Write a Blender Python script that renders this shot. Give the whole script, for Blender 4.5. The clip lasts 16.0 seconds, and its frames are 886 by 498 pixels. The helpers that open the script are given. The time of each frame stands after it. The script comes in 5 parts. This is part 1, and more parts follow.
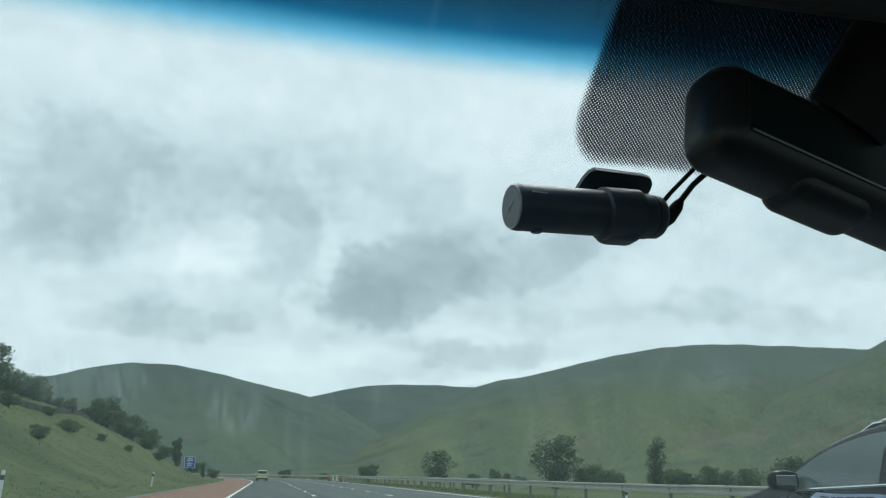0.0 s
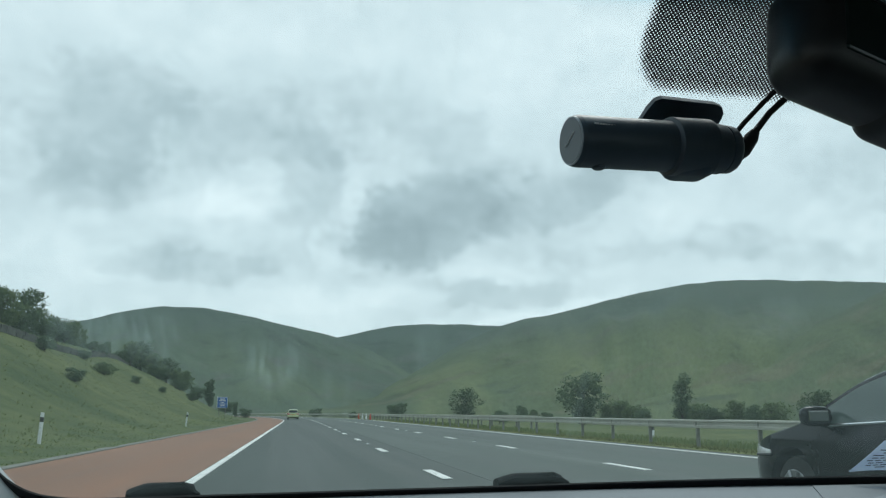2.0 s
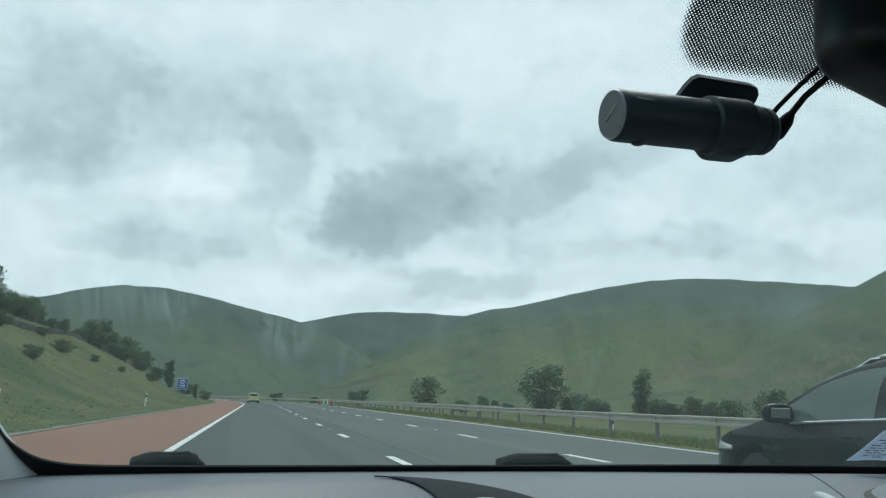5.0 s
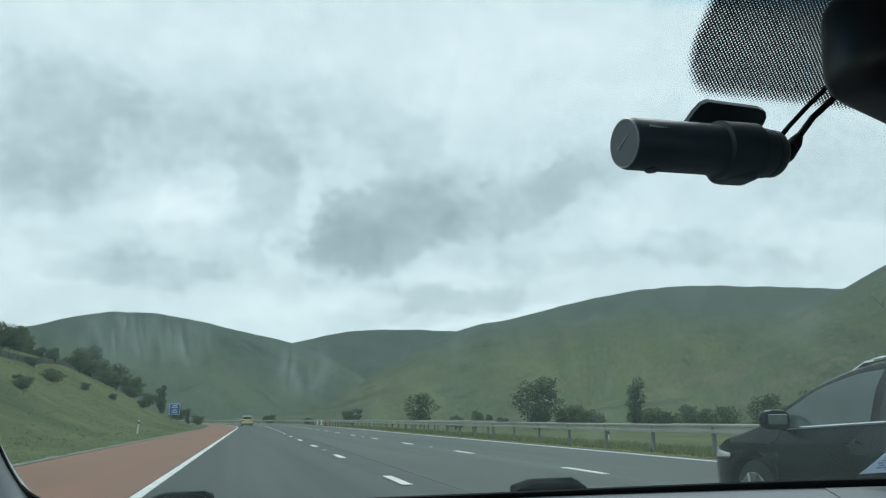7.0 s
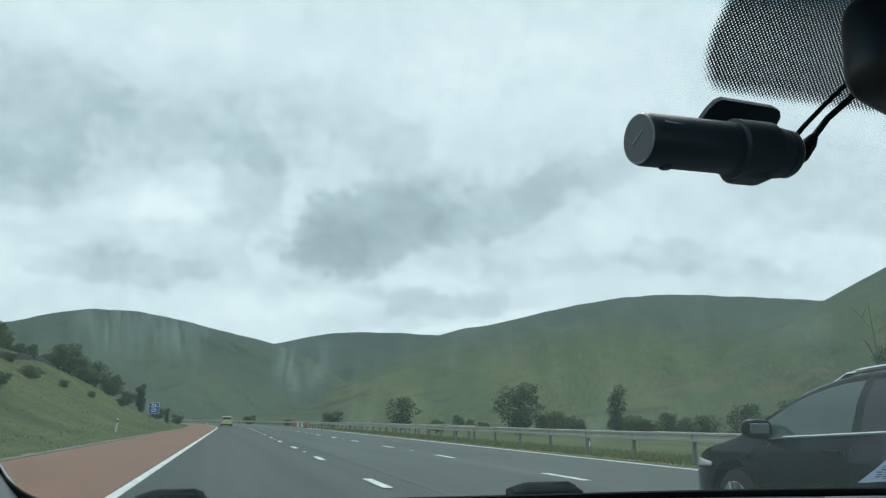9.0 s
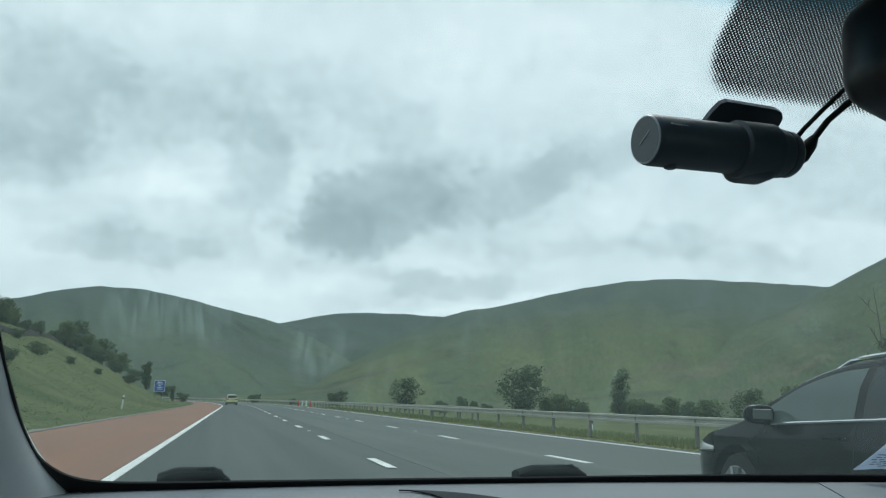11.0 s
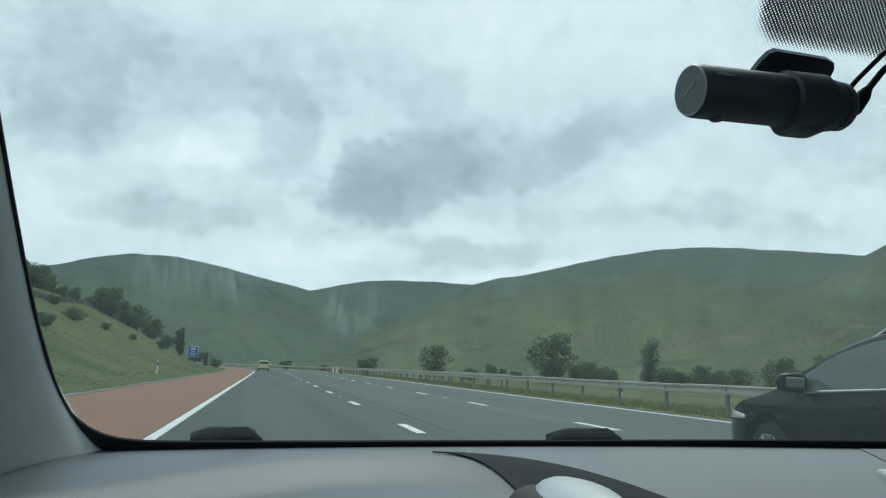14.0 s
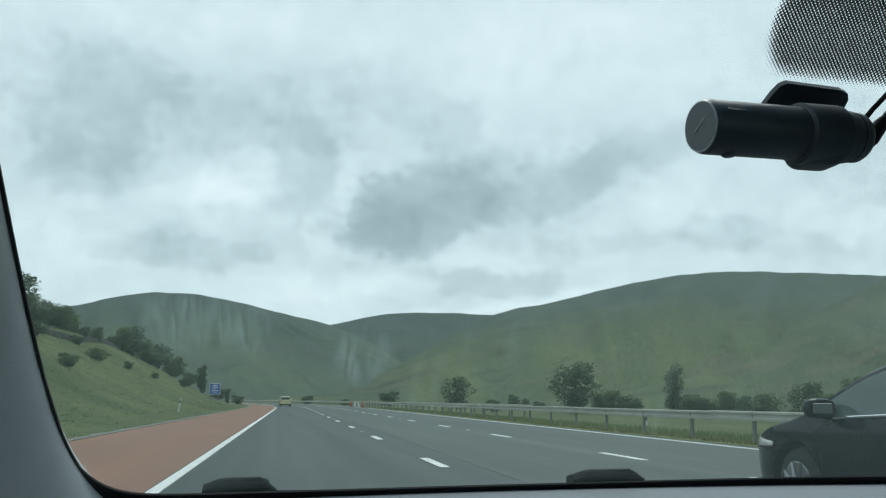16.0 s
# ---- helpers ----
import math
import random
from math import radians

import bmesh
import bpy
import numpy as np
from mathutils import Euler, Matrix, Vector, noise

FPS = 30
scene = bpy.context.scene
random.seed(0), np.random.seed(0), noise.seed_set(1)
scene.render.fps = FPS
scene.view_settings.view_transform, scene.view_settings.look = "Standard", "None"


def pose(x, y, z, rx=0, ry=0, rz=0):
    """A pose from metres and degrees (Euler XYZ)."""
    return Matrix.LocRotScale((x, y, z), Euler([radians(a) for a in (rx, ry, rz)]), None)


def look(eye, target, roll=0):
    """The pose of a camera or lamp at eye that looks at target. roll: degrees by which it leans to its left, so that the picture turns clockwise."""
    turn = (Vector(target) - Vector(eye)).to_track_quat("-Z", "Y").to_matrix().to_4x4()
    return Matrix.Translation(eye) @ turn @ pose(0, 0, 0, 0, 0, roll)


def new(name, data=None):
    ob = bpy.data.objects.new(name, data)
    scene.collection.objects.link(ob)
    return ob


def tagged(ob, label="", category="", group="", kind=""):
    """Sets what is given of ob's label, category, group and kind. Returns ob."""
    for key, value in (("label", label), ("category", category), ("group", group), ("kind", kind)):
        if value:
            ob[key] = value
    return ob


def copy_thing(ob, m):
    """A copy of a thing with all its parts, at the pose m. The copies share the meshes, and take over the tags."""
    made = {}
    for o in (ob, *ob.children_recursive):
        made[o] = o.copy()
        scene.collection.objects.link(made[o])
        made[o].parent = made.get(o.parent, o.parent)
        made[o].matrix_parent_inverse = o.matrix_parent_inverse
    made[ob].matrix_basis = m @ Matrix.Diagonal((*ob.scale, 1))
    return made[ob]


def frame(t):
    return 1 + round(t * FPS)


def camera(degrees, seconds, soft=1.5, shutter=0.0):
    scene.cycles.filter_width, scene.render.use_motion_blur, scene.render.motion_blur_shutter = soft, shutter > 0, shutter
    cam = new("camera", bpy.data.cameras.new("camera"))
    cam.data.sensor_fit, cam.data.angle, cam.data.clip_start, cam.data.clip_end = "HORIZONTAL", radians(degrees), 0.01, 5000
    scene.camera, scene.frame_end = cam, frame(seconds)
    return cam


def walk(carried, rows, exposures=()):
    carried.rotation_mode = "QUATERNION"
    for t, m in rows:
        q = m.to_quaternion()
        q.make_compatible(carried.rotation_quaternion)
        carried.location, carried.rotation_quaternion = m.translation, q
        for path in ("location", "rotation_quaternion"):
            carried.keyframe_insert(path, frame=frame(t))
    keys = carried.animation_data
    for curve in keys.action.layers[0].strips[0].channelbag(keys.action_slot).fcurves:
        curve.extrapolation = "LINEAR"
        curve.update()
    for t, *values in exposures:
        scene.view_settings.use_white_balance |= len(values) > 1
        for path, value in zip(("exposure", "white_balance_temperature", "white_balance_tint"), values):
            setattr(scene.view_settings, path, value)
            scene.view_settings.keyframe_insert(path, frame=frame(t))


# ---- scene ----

PATH = (
    (0.0, 0.0673, -0.0774, 0.9477, -11.748, 14.505, -0.530),
    (0.5, 0.0686, -0.0261, 0.9546, -11.406, 12.674, -0.569),
    (1.0, 0.0523, -0.0252, 0.9575, -10.427, 11.636, -0.631),
    (1.5, 0.0594, -0.0230, 0.9583, -9.496, 11.325, -0.130),
    (2.0, 0.0585, -0.0148, 0.9634, -10.138, 10.587, 0.086),
    (2.5, 0.0515, -0.0127, 0.9553, -10.662, 9.664, 0.444),
    (3.0, 0.0528, -0.0246, 0.9615, -11.160, 9.244, 0.532),
    (3.5, 0.0394, -0.0088, 0.9563, -12.023, 9.594, 0.083),
    (4.0, 0.0301, -0.0139, 0.9563, -12.584, 9.885, 0.057),
    (4.5, 0.0212, 0.0054, 0.9499, -12.310, 9.901, -1.774),
    (7.0, -0.0082, 0.0098, 0.9637, -13.075, 10.921, 0.427),
    (7.5, -0.0103, 0.0237, 0.9659, -13.575, 11.606, 0.260),
    (8.0, -0.0165, 0.0258, 0.9594, -13.591, 11.454, -0.219),
    (8.5, -0.0191, 0.0350, 0.9595, -13.994, 11.328, -0.450),
    (11.0, -0.0336, 0.0030, 0.9631, -13.750, 9.975, -1.332),
    (11.5, -0.0388, 0.0134, 0.9590, -12.815, 9.641, -1.777),
    (12.0, -0.0352, 0.0165, 0.9609, -12.387, 9.309, -1.356),
    (12.5, -0.0324, 0.0230, 0.9599, -12.415, 8.826, -1.346),
    (13.0, -0.0290, 0.0091, 0.9580, -12.649, 8.791, -1.483),
    (13.5, -0.0166, 0.0297, 0.9641, -12.270, 8.592, -1.674),
    (14.0, -0.0334, 0.0225, 0.9574, -11.861, 7.826, -1.680),
    (14.5, -0.0262, 0.0469, 0.9514, -12.382, 8.044, -1.156),
    (15.0, -0.0266, 0.0346, 0.9583, -12.497, 8.792, -0.548),
    (15.5, -0.0267, 0.0322, 0.9604, -11.448, 9.254, -0.426),
    (16.0, -0.0247, 0.0317, 0.9693, -10.591, 9.843, -0.410),
)


def aim(x, y, z, yaw, pitch, lean):
    return pose(x, y, z, 90 + pitch, 0, yaw) @ pose(0, 0, 0, 0, 0, -lean)


cam = camera(2 * math.degrees(math.atan(784 / 1550)), 16.0, soft=1.25)
walk(cam, [(t, aim(*row)) for t, *row in PATH])


CLOUDS = (
    (8.8, 12.3, 5.7, 2.7, -0.40, 14),
    (6.6, 11.3, 2.6, 1.5, -0.17, 0),
    (13.0, 14.7, 2.3, 1.7, -0.10, 40),
    (-11.7, 18.0, 4.7, 3.5, -0.20, 0),
    (-11.9, 14.1, 3.6, 1.7, -0.17, 0),
    (-2.8, 18.0, 7.4, 2.3, -0.17, 0),
    (1.0, 14.7, 2.1, 4.3, -0.15, 0),
    (-6.4, 9.2, 5.2, 1.0, -0.22, 0),
    (-9.4, 10.6, 3.0, 1.3, -0.10, 0),
    (17.5, 13.9, 5.3, 1.6, -0.19, 15),
    (23.6, 15.7, 5.4, 1.6, -0.14, 18),
    (14.5, 7.7, 4.5, 0.9, -0.20, 0),
    (28.5, 10.3, 3.0, 1.4, -0.15, 0),
    (38.8, 13.8, 4.9, 2.6, -0.13, 0),
    (21.9, 10.3, 4.9, 0.7, -0.11, 0),
    (33.2, 9.3, 4.1, 0.7, -0.10, 0),
    (6.7, 20.4, 3.7, 2.2, -0.09, 0),
    (11.4, 17.8, 2.3, 1.8, -0.12, 0),
    (8.6, 6.4, 2.6, 0.5, -0.08, 0),
    (-2.6, 13.4, 2.7, 1.5, 0.15, 0),
    (-6.3, 12.6, 4.0, 1.3, 0.13, 8),
    (2.7, 10.6, 1.1, 1.6, 0.17, 0),
    (-11.5, 9.6, 2.6, 1.8, 0.14, 0),
    (2.7, 7.0, 6.3, 0.8, 0.12, 0),
    (17.1, 6.3, 5.2, 0.5, 0.14, 12),
    (11.9, 9.2, 3.7, 0.6, 0.12, 0),
    (18.4, 22.0, 10.4, 3.0, 0.08, 0),
    (-9.8, 23.3, 8.9, 2.2, 0.08, 0),
    (25.7, 12.5, 3.8, 0.9, 0.08, 0),
    (37.6, 10.8, 4.1, 0.9, 0.10, 0),
    (3.9, 13.4, 0.8, 1.8, 0.12, 0),
    (5.0, 25.6, 28.7, 3.3, 0.06, 0),
)

# ---- node helpers ----
class Nodes:
    """Short-hand for building a node tree."""

    def __init__(self, tree):
        self.tree = tree
        tree.nodes.clear()

    def add(self, kind, **props):
        node = self.tree.nodes.new(kind)
        if "operation" in props:
            node.operation = props["operation"]
        if "use_clamp" in props:
            node.use_clamp = props["use_clamp"]
        if "data_type" in props:
            node.data_type, node.blend_type = props["data_type"], props["blend_type"]
        if "interpolation_type" in props:
            node.interpolation_type = props["interpolation_type"]
        if "attribute_name" in props:
            node.attribute_name = props["attribute_name"]
        if "sky_type" in props:
            node.sky_type, node.sun_disc = props["sky_type"], props["sun_disc"]
            node.sun_elevation, node.sun_rotation = props["sun_elevation"], props["sun_rotation"]
        return node

    def link(self, value, socket):
        if isinstance(value, bpy.types.NodeSocket):
            self.tree.links.new(value, socket)
        elif isinstance(value, (tuple, list)) and len(value) == 3 and socket.type == "RGBA":
            socket.default_value = (*value, 1)
        else:
            socket.default_value = value

    def math(self, op, a, b=0.0, c=0.0, clamp=False):
        node = self.add("ShaderNodeMath", operation=op, use_clamp=clamp)
        for value, socket in zip((a, b, c), node.inputs):
            self.link(value, socket)
        return node.outputs[0]

    def vmath(self, op, a, b=(0, 0, 0)):
        node = self.add("ShaderNodeVectorMath", operation=op)
        self.link(a, node.inputs[0])
        self.link(b, node.inputs[1])
        return node.outputs[0]

    def noise(self, vec, scale, detail=4.0, rough=0.5, distortion=0.0):
        node = self.add("ShaderNodeTexNoise")
        self.link(vec, node.inputs["Vector"])
        for key, value in (("Scale", scale), ("Detail", detail), ("Roughness", rough), ("Distortion", distortion)):
            node.inputs[key].default_value = value
        return node.outputs[0]

    def ramp(self, fac, *stops):
        node = self.add("ShaderNodeValToRGB")
        self.link(fac, node.inputs[0])
        el = node.color_ramp.elements
        while len(el) < len(stops):
            el.new(0.5)
        for e, (at, colour) in zip(el, stops):
            e.position = at
            e.color = (*colour, 1) if isinstance(colour, tuple) else (colour, colour, colour, 1)
        return node.outputs[0]

    def mix(self, fac, a, b, blend="MIX"):
        node = self.add("ShaderNodeMix", data_type="RGBA", blend_type=blend)
        self.link(fac, node.inputs[0])
        self.link(a, node.inputs[6])
        self.link(b, node.inputs[7])
        return node.outputs[2]

    def step(self, value, low, high):
        node = self.add("ShaderNodeMapRange", interpolation_type="SMOOTHSTEP")
        self.link(value, node.inputs[0])
        node.inputs[1].default_value, node.inputs[2].default_value = low, high
        return node.outputs[0]


# ---- world: an overcast summer sky over the hills ----
world = bpy.data.worlds.new("sky")
scene.world = world
world.use_nodes = True
n = Nodes(world.node_tree)
SUN_AZ, SUN_EL = radians(25), radians(52)
blue = n.add("ShaderNodeTexSky", sky_type="NISHITA", sun_disc=False, sun_elevation=SUN_EL, sun_rotation=SUN_AZ)
way = n.add("ShaderNodeTexCoord").outputs["Generated"]
split = n.add("ShaderNodeSeparateXYZ")
n.link(way, split.inputs[0])
dx, dy, dz = split.outputs
# clouds of one layer: broader than high, smaller towards the horizon
squash = n.vmath("MULTIPLY", way, (1.0, 1.0, 1.35))
broad = n.math("SUBTRACT", n.noise(squash, 5.0, 5, 0.55, 0.2), 0.5)
puffs = n.math("SUBTRACT", n.noise(n.vmath("ADD", squash, (3.1, 5.2, 0.4)), 17.0, 9, 0.62, 0.25), 0.5)
wisps = n.math("SUBTRACT", n.noise(n.vmath("ADD", squash, (1.7, 0.3, 6.1)), 60.0, 8, 0.68, 0.3), 0.5)
warp_a = n.math("SUBTRACT", n.noise(squash, 13.0, 9, 0.68), 0.5)
warp_b = n.math("SUBTRACT", n.noise(n.vmath("ADD", squash, (7.3, 2.1, 4.0)), 13.0, 9, 0.68), 0.5)
turn = n.math("MULTIPLY", n.math("ARCTAN2", dx, dy), 57.2958)
lift = n.math("MULTIPLY", n.math("ARCSINE", dz), 57.2958)
turn = n.math("ADD", turn, n.math("MULTIPLY", warp_a, 7.0))
lift = n.math("ADD", lift, n.math("MULTIPLY", warp_b, 5.0))


def cloud(az, el, wide, high, depth, tilt=0.0):
    """One bank of cloud, thicker (darker) or thinner (brighter) than the rest, with a billowed edge."""
    c, s = math.cos(radians(tilt)), math.sin(radians(tilt))
    a, b = n.math("SUBTRACT", turn, az), n.math("SUBTRACT", lift, el)
    u = n.math("DIVIDE", n.math("ADD", n.math("MULTIPLY", a, c), n.math("MULTIPLY", b, s)), wide * 1.1)
    v = n.math("DIVIDE", n.math("SUBTRACT", n.math("MULTIPLY", b, c), n.math("MULTIPLY", a, s)), high * 1.1)
    r = n.math("ADD", n.math("MULTIPLY", u, u), n.math("MULTIPLY", v, v))
    soft = n.math("EXPONENT", n.math("MULTIPLY", r, -0.85))
    firm = n.step(n.math("ADD", r, n.math("MULTIPLY", puffs, 2.0)), 1.30, 0.45)
    return n.math("MULTIPLY", n.math("ADD", n.math("MULTIPLY", soft, 0.48), n.math("MULTIPLY", firm, 0.46)), depth)


bright = n.math("ADD", n.math("MULTIPLY", broad, 0.12), n.math("ADD", n.math("MULTIPLY", puffs, 0.42), n.math("MULTIPLY", wisps, 0.23)))
for bank in CLOUDS:
    bright = n.math("ADD", bright, cloud(*bank))
bright = n.math("ADD", bright, 0.675)
cover = n.ramp(bright, (0.10, (0.315, 0.425, 0.465)), (0.42, (0.465, 0.605, 0.655)), (0.68, (0.675, 0.835, 0.89)), (0.95, (0.875, 1.03, 1.08)))
tint = n.mix(0.94, n.mix(1.0, blue.outputs[0], (0.1, 0.1, 0.1), "MULTIPLY"), cover)
back = n.add("ShaderNodeBackground")
n.link(tint, back.inputs[0])
back.inputs[1].default_value = 1.0
n.link(back.outputs[0], n.add("ShaderNodeOutputWorld").inputs[0])

sun = new("sun", bpy.data.lights.new("sun", "SUN"))
sun.data.energy, sun.data.angle, sun.data.color = 1.1, radians(25), (0.96, 1.0, 0.97)
sun.matrix_world = look((0, 0, 60), (-math.sin(SUN_AZ) * math.cos(SUN_EL), -math.cos(SUN_AZ) * math.cos(SUN_EL), 60 - math.sin(SUN_EL)))


# ---- materials ----
def material(name, colours, rough=0.6, metal=0.0, scale=6.0, fine=60.0, bump=0.0, coat=0.0, spread=(0.3, 0.7), jitter=0.0, space="Object", specular=0.5):
    """A surface with two colours in patches, a finer grain over them and a little relief."""
    m = bpy.data.materials.new(name)
    m.use_nodes = True
    n = Nodes(m.node_tree)
    at = n.add("ShaderNodeTexCoord").outputs[space]
    patch, grain = n.noise(at, scale, 5, 0.6), n.noise(at, fine, 4, 0.6)
    both = n.math("ADD", n.math("MULTIPLY", patch, 0.65), n.math("MULTIPLY", grain, 0.35))
    base = n.ramp(both, (spread[0], colours[0]), (spread[1], colours[1]))
    if jitter:
        own = n.add("ShaderNodeObjectInfo").outputs["Random"]
        base = n.mix(1.0, base, n.ramp(own, (0.0, 1.0 - jitter), (1.0, 1.0)), "MULTIPLY")
    shader = n.add("ShaderNodeBsdfPrincipled")
    n.link(base, shader.inputs["Base Color"])
    n.link(n.math("ADD", rough, n.math("MULTIPLY", n.math("SUBTRACT", grain, 0.5), 0.15), clamp=True), shader.inputs["Roughness"])
    shader.inputs["Metallic"].default_value = metal
    shader.inputs["Coat Weight"].default_value = coat
    shader.inputs["Specular IOR Level"].default_value = specular
    if bump:
        relief = n.add("ShaderNodeBump")
        relief.inputs["Strength"].default_value = bump
        relief.inputs["Distance"].default_value = 0.02
        n.link(both, relief.inputs["Height"])
        n.link(relief.outputs[0], shader.inputs["Normal"])
    n.link(shader.outputs[0], n.add("ShaderNodeOutputMaterial").inputs[0])
    return m


def road_surface(name, colours, rough=0.7):
    """Rolled asphalt: fine stone grain, blotches, and long tracks worn and stained by the traffic."""
    m = bpy.data.materials.new(name)
    m.use_nodes = True
    n = Nodes(m.node_tree)
    at = n.add("ShaderNodeTexCoord").outputs["Object"]
    grain = n.noise(at, 14.0, 4, 0.7)
    blotch = n.noise(n.vmath("MULTIPLY", at, (0.5, 0.16, 1.0)), 0.6, 5, 0.6)
    track = n.noise(n.vmath("MULTIPLY", at, (1.1, 0.012, 1.0)), 1.0, 4, 0.6)
    tone = n.math("ADD", n.math("MULTIPLY", grain, 0.25), n.math("ADD", n.math("MULTIPLY", blotch, 0.35), n.math("MULTIPLY", track, 0.40)))
    base = n.ramp(tone, (0.34, colours[0]), (0.66, colours[1]))
    shader = n.add("ShaderNodeBsdfPrincipled")
    n.link(base, shader.inputs["Base Color"])
    n.link(n.math("ADD", rough, n.math("MULTIPLY", n.math("SUBTRACT", track, 0.5), 0.5), clamp=True), shader.inputs["Roughness"])
    shader.inputs["Specular IOR Level"].default_value = 0.32
    relief = n.add("ShaderNodeBump")
    relief.inputs["Strength"].default_value = 0.15
    relief.inputs["Distance"].default_value = 0.01
    n.link(grain, relief.inputs["Height"])
    n.link(relief.outputs[0], shader.inputs["Normal"])
    n.link(shader.outputs[0], n.add("ShaderNodeOutputMaterial").inputs[0])
    return m


def hillside(name, greens, moor=0.0, seed=0.0, steep=1.0):
    """Rough grazing: grass of several greens, brown bracken and heather, gullies with painted shade running down to the
    valley.
    """
    m = bpy.data.materials.new(name)
    m.use_nodes = True
    n = Nodes(m.node_tree)
    at = n.add("ShaderNodeTexCoord").outputs["Object"]
    xyz = n.add("ShaderNodeSeparateXYZ")
    n.link(at, xyz.inputs[0])
    x, y, z = xyz.outputs
    # the slopes face the valley: one axis runs along them, one up them
    along_hill = n.math("MULTIPLY", n.math("ARCTAN2", x, y), 57.2958)
    up_hill = n.math("DIVIDE", n.math("SQRT", n.math("ADD", n.math("MULTIPLY", x, x), n.math("MULTIPLY", y, y))), 130.0)

    def field(across, up, lean, scale, detail, rough, twist):
        place = n.add("ShaderNodeCombineXYZ")
        n.link(n.math("ADD", n.math("MULTIPLY", along_hill, across), n.math("MULTIPLY", up_hill, lean)), place.inputs[0])
        n.link(n.math("MULTIPLY", up_hill, up), place.inputs[1])
        place.inputs[2].default_value = seed
        return n.noise(place.outputs[0], scale, detail, rough, twist)

    wide = field(1.0, 0.8, 0.5, 0.16, 4, 0.55, 0.5)
    mid = field(0.8 * steep, 1.5 / steep, -0.5, 0.42, 7, 0.62, 0.7)
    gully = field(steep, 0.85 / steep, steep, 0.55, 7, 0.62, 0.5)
    tiny = field(1.0, 1.6, 0.0, 4.5, 6, 0.7, 0.2)
    base = n.ramp(wide, (0.32, greens[0]), (0.5, greens[1]), (0.66, greens[2]))
    base = n.mix(n.math("MULTIPLY", n.step(mid, 0.50, 0.68), 0.8), base, greens[3])
    base = n.mix(n.math("MULTIPLY", n.step(mid, 0.44, 0.28), 0.6), base, greens[4])
    base = n.mix(1.0, base, n.ramp(tiny, (0.25, 0.68), (0.75, 1.26)), "MULTIPLY")
    # shade of the gullies put into the colour: hollows darker, ridges lighter
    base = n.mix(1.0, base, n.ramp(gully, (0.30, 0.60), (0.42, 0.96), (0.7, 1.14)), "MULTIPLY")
    # heather and dead bracken take over from the grass high on the hill
    high = n.math("ADD", z, n.math("MULTIPLY", n.math("SUBTRACT", n.math("ADD", wide, mid), 1.0), moor * 1.5))
    base = n.mix(n.math("MULTIPLY", n.step(high, moor * 0.5, moor * 2.8), 0.75), base, n.mix(tiny, (0.050, 0.077, 0.070), (0.088, 0.124, 0.110)))
    shader = n.add("ShaderNodeBsdfPrincipled")
    n.link(base, shader.inputs["Base Color"])
    shader.inputs["Roughness"].default_value = 0.95
    shader.inputs["Specular IOR Level"].default_value = 0.1
    relief = n.add("ShaderNodeBump")
    relief.inputs["Strength"].default_value = 0.22
    relief.inputs["Distance"].default_value = 6.0
    n.link(n.math("ADD", n.math("MULTIPLY", mid, 0.5), gully), relief.inputs["Height"])
    n.link(relief.outputs[0], shader.inputs["Normal"])
    n.link(shader.outputs[0], n.add("ShaderNodeOutputMaterial").inputs[0])
    return m


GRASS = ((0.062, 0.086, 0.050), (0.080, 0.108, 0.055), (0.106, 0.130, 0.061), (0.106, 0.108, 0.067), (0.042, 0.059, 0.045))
# moorland greens of the far hills, with blue-grey distance haze mixed in
HAZY_HEATH = ((0.058, 0.084, 0.066), (0.070, 0.101, 0.070), (0.084, 0.114, 0.070), (0.084, 0.096, 0.080), (0.044, 0.064, 0.058))
hill_far = hillside("hazy_far_hill_grass", HAZY_HEATH, 85.0, 2.0)
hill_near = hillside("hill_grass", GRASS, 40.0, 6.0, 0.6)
verge_grass = material("verge_grass", ((0.054, 0.080, 0.034), (0.128, 0.145, 0.062)), 0.95, scale=0.09, fine=0.6, bump=0.3, spread=(0.36, 0.64), specular=0.1)
asphalt = road_surface("asphalt", ((0.015, 0.025, 0.022), (0.038, 0.056, 0.050)))
asphalt_old = road_surface("older_asphalt", ((0.022, 0.036, 0.031), (0.053, 0.076, 0.066)))
red_asphalt = road_surface("red_asphalt", ((0.155, 0.078, 0.048), (0.285, 0.142, 0.090)), 0.82)
white_paint = material("road_paint", ((0.55, 0.56, 0.54), (0.80, 0.81, 0.78)), 0.6, scale=0.9, fine=22.0)
kerb_stone = material("kerb_concrete", ((0.11, 0.115, 0.10), (0.21, 0.21, 0.18)), 0.9, scale=1.5, fine=30.0, bump=0.3)
dry_grass = material("dry_grass", ((0.13, 0.15, 0.055), (0.25, 0.26, 0.105)), 0.9, scale=0.8, fine=8.0, specular=0.1)
galvanised = material("galvanised_steel", ((0.33, 0.33, 0.28), (0.50, 0.50, 0.44)), 0.6, 0.3, scale=1.2, fine=25.0)
post_steel = material("weathered_post", ((0.17, 0.18, 0.16), (0.29, 0.29, 0.26)), 0.7, 0.3, scale=4, fine=40)
bark = material("bark", ((0.055, 0.048, 0.04), (0.12, 0.105, 0.085)), 0.9, scale=3, fine=30, bump=0.4)
dead_bark = material("bare_bark", ((0.11, 0.105, 0.095), (0.19, 0.18, 0.16)), 0.9, scale=3, fine=30, bump=0.4)
car_black = material("black_car_paint", ((0.006, 0.007, 0.009), (0.009, 0.011, 0.013)), 0.10, 0.0, scale=2, fine=40, coat=0.06, specular=0.06)
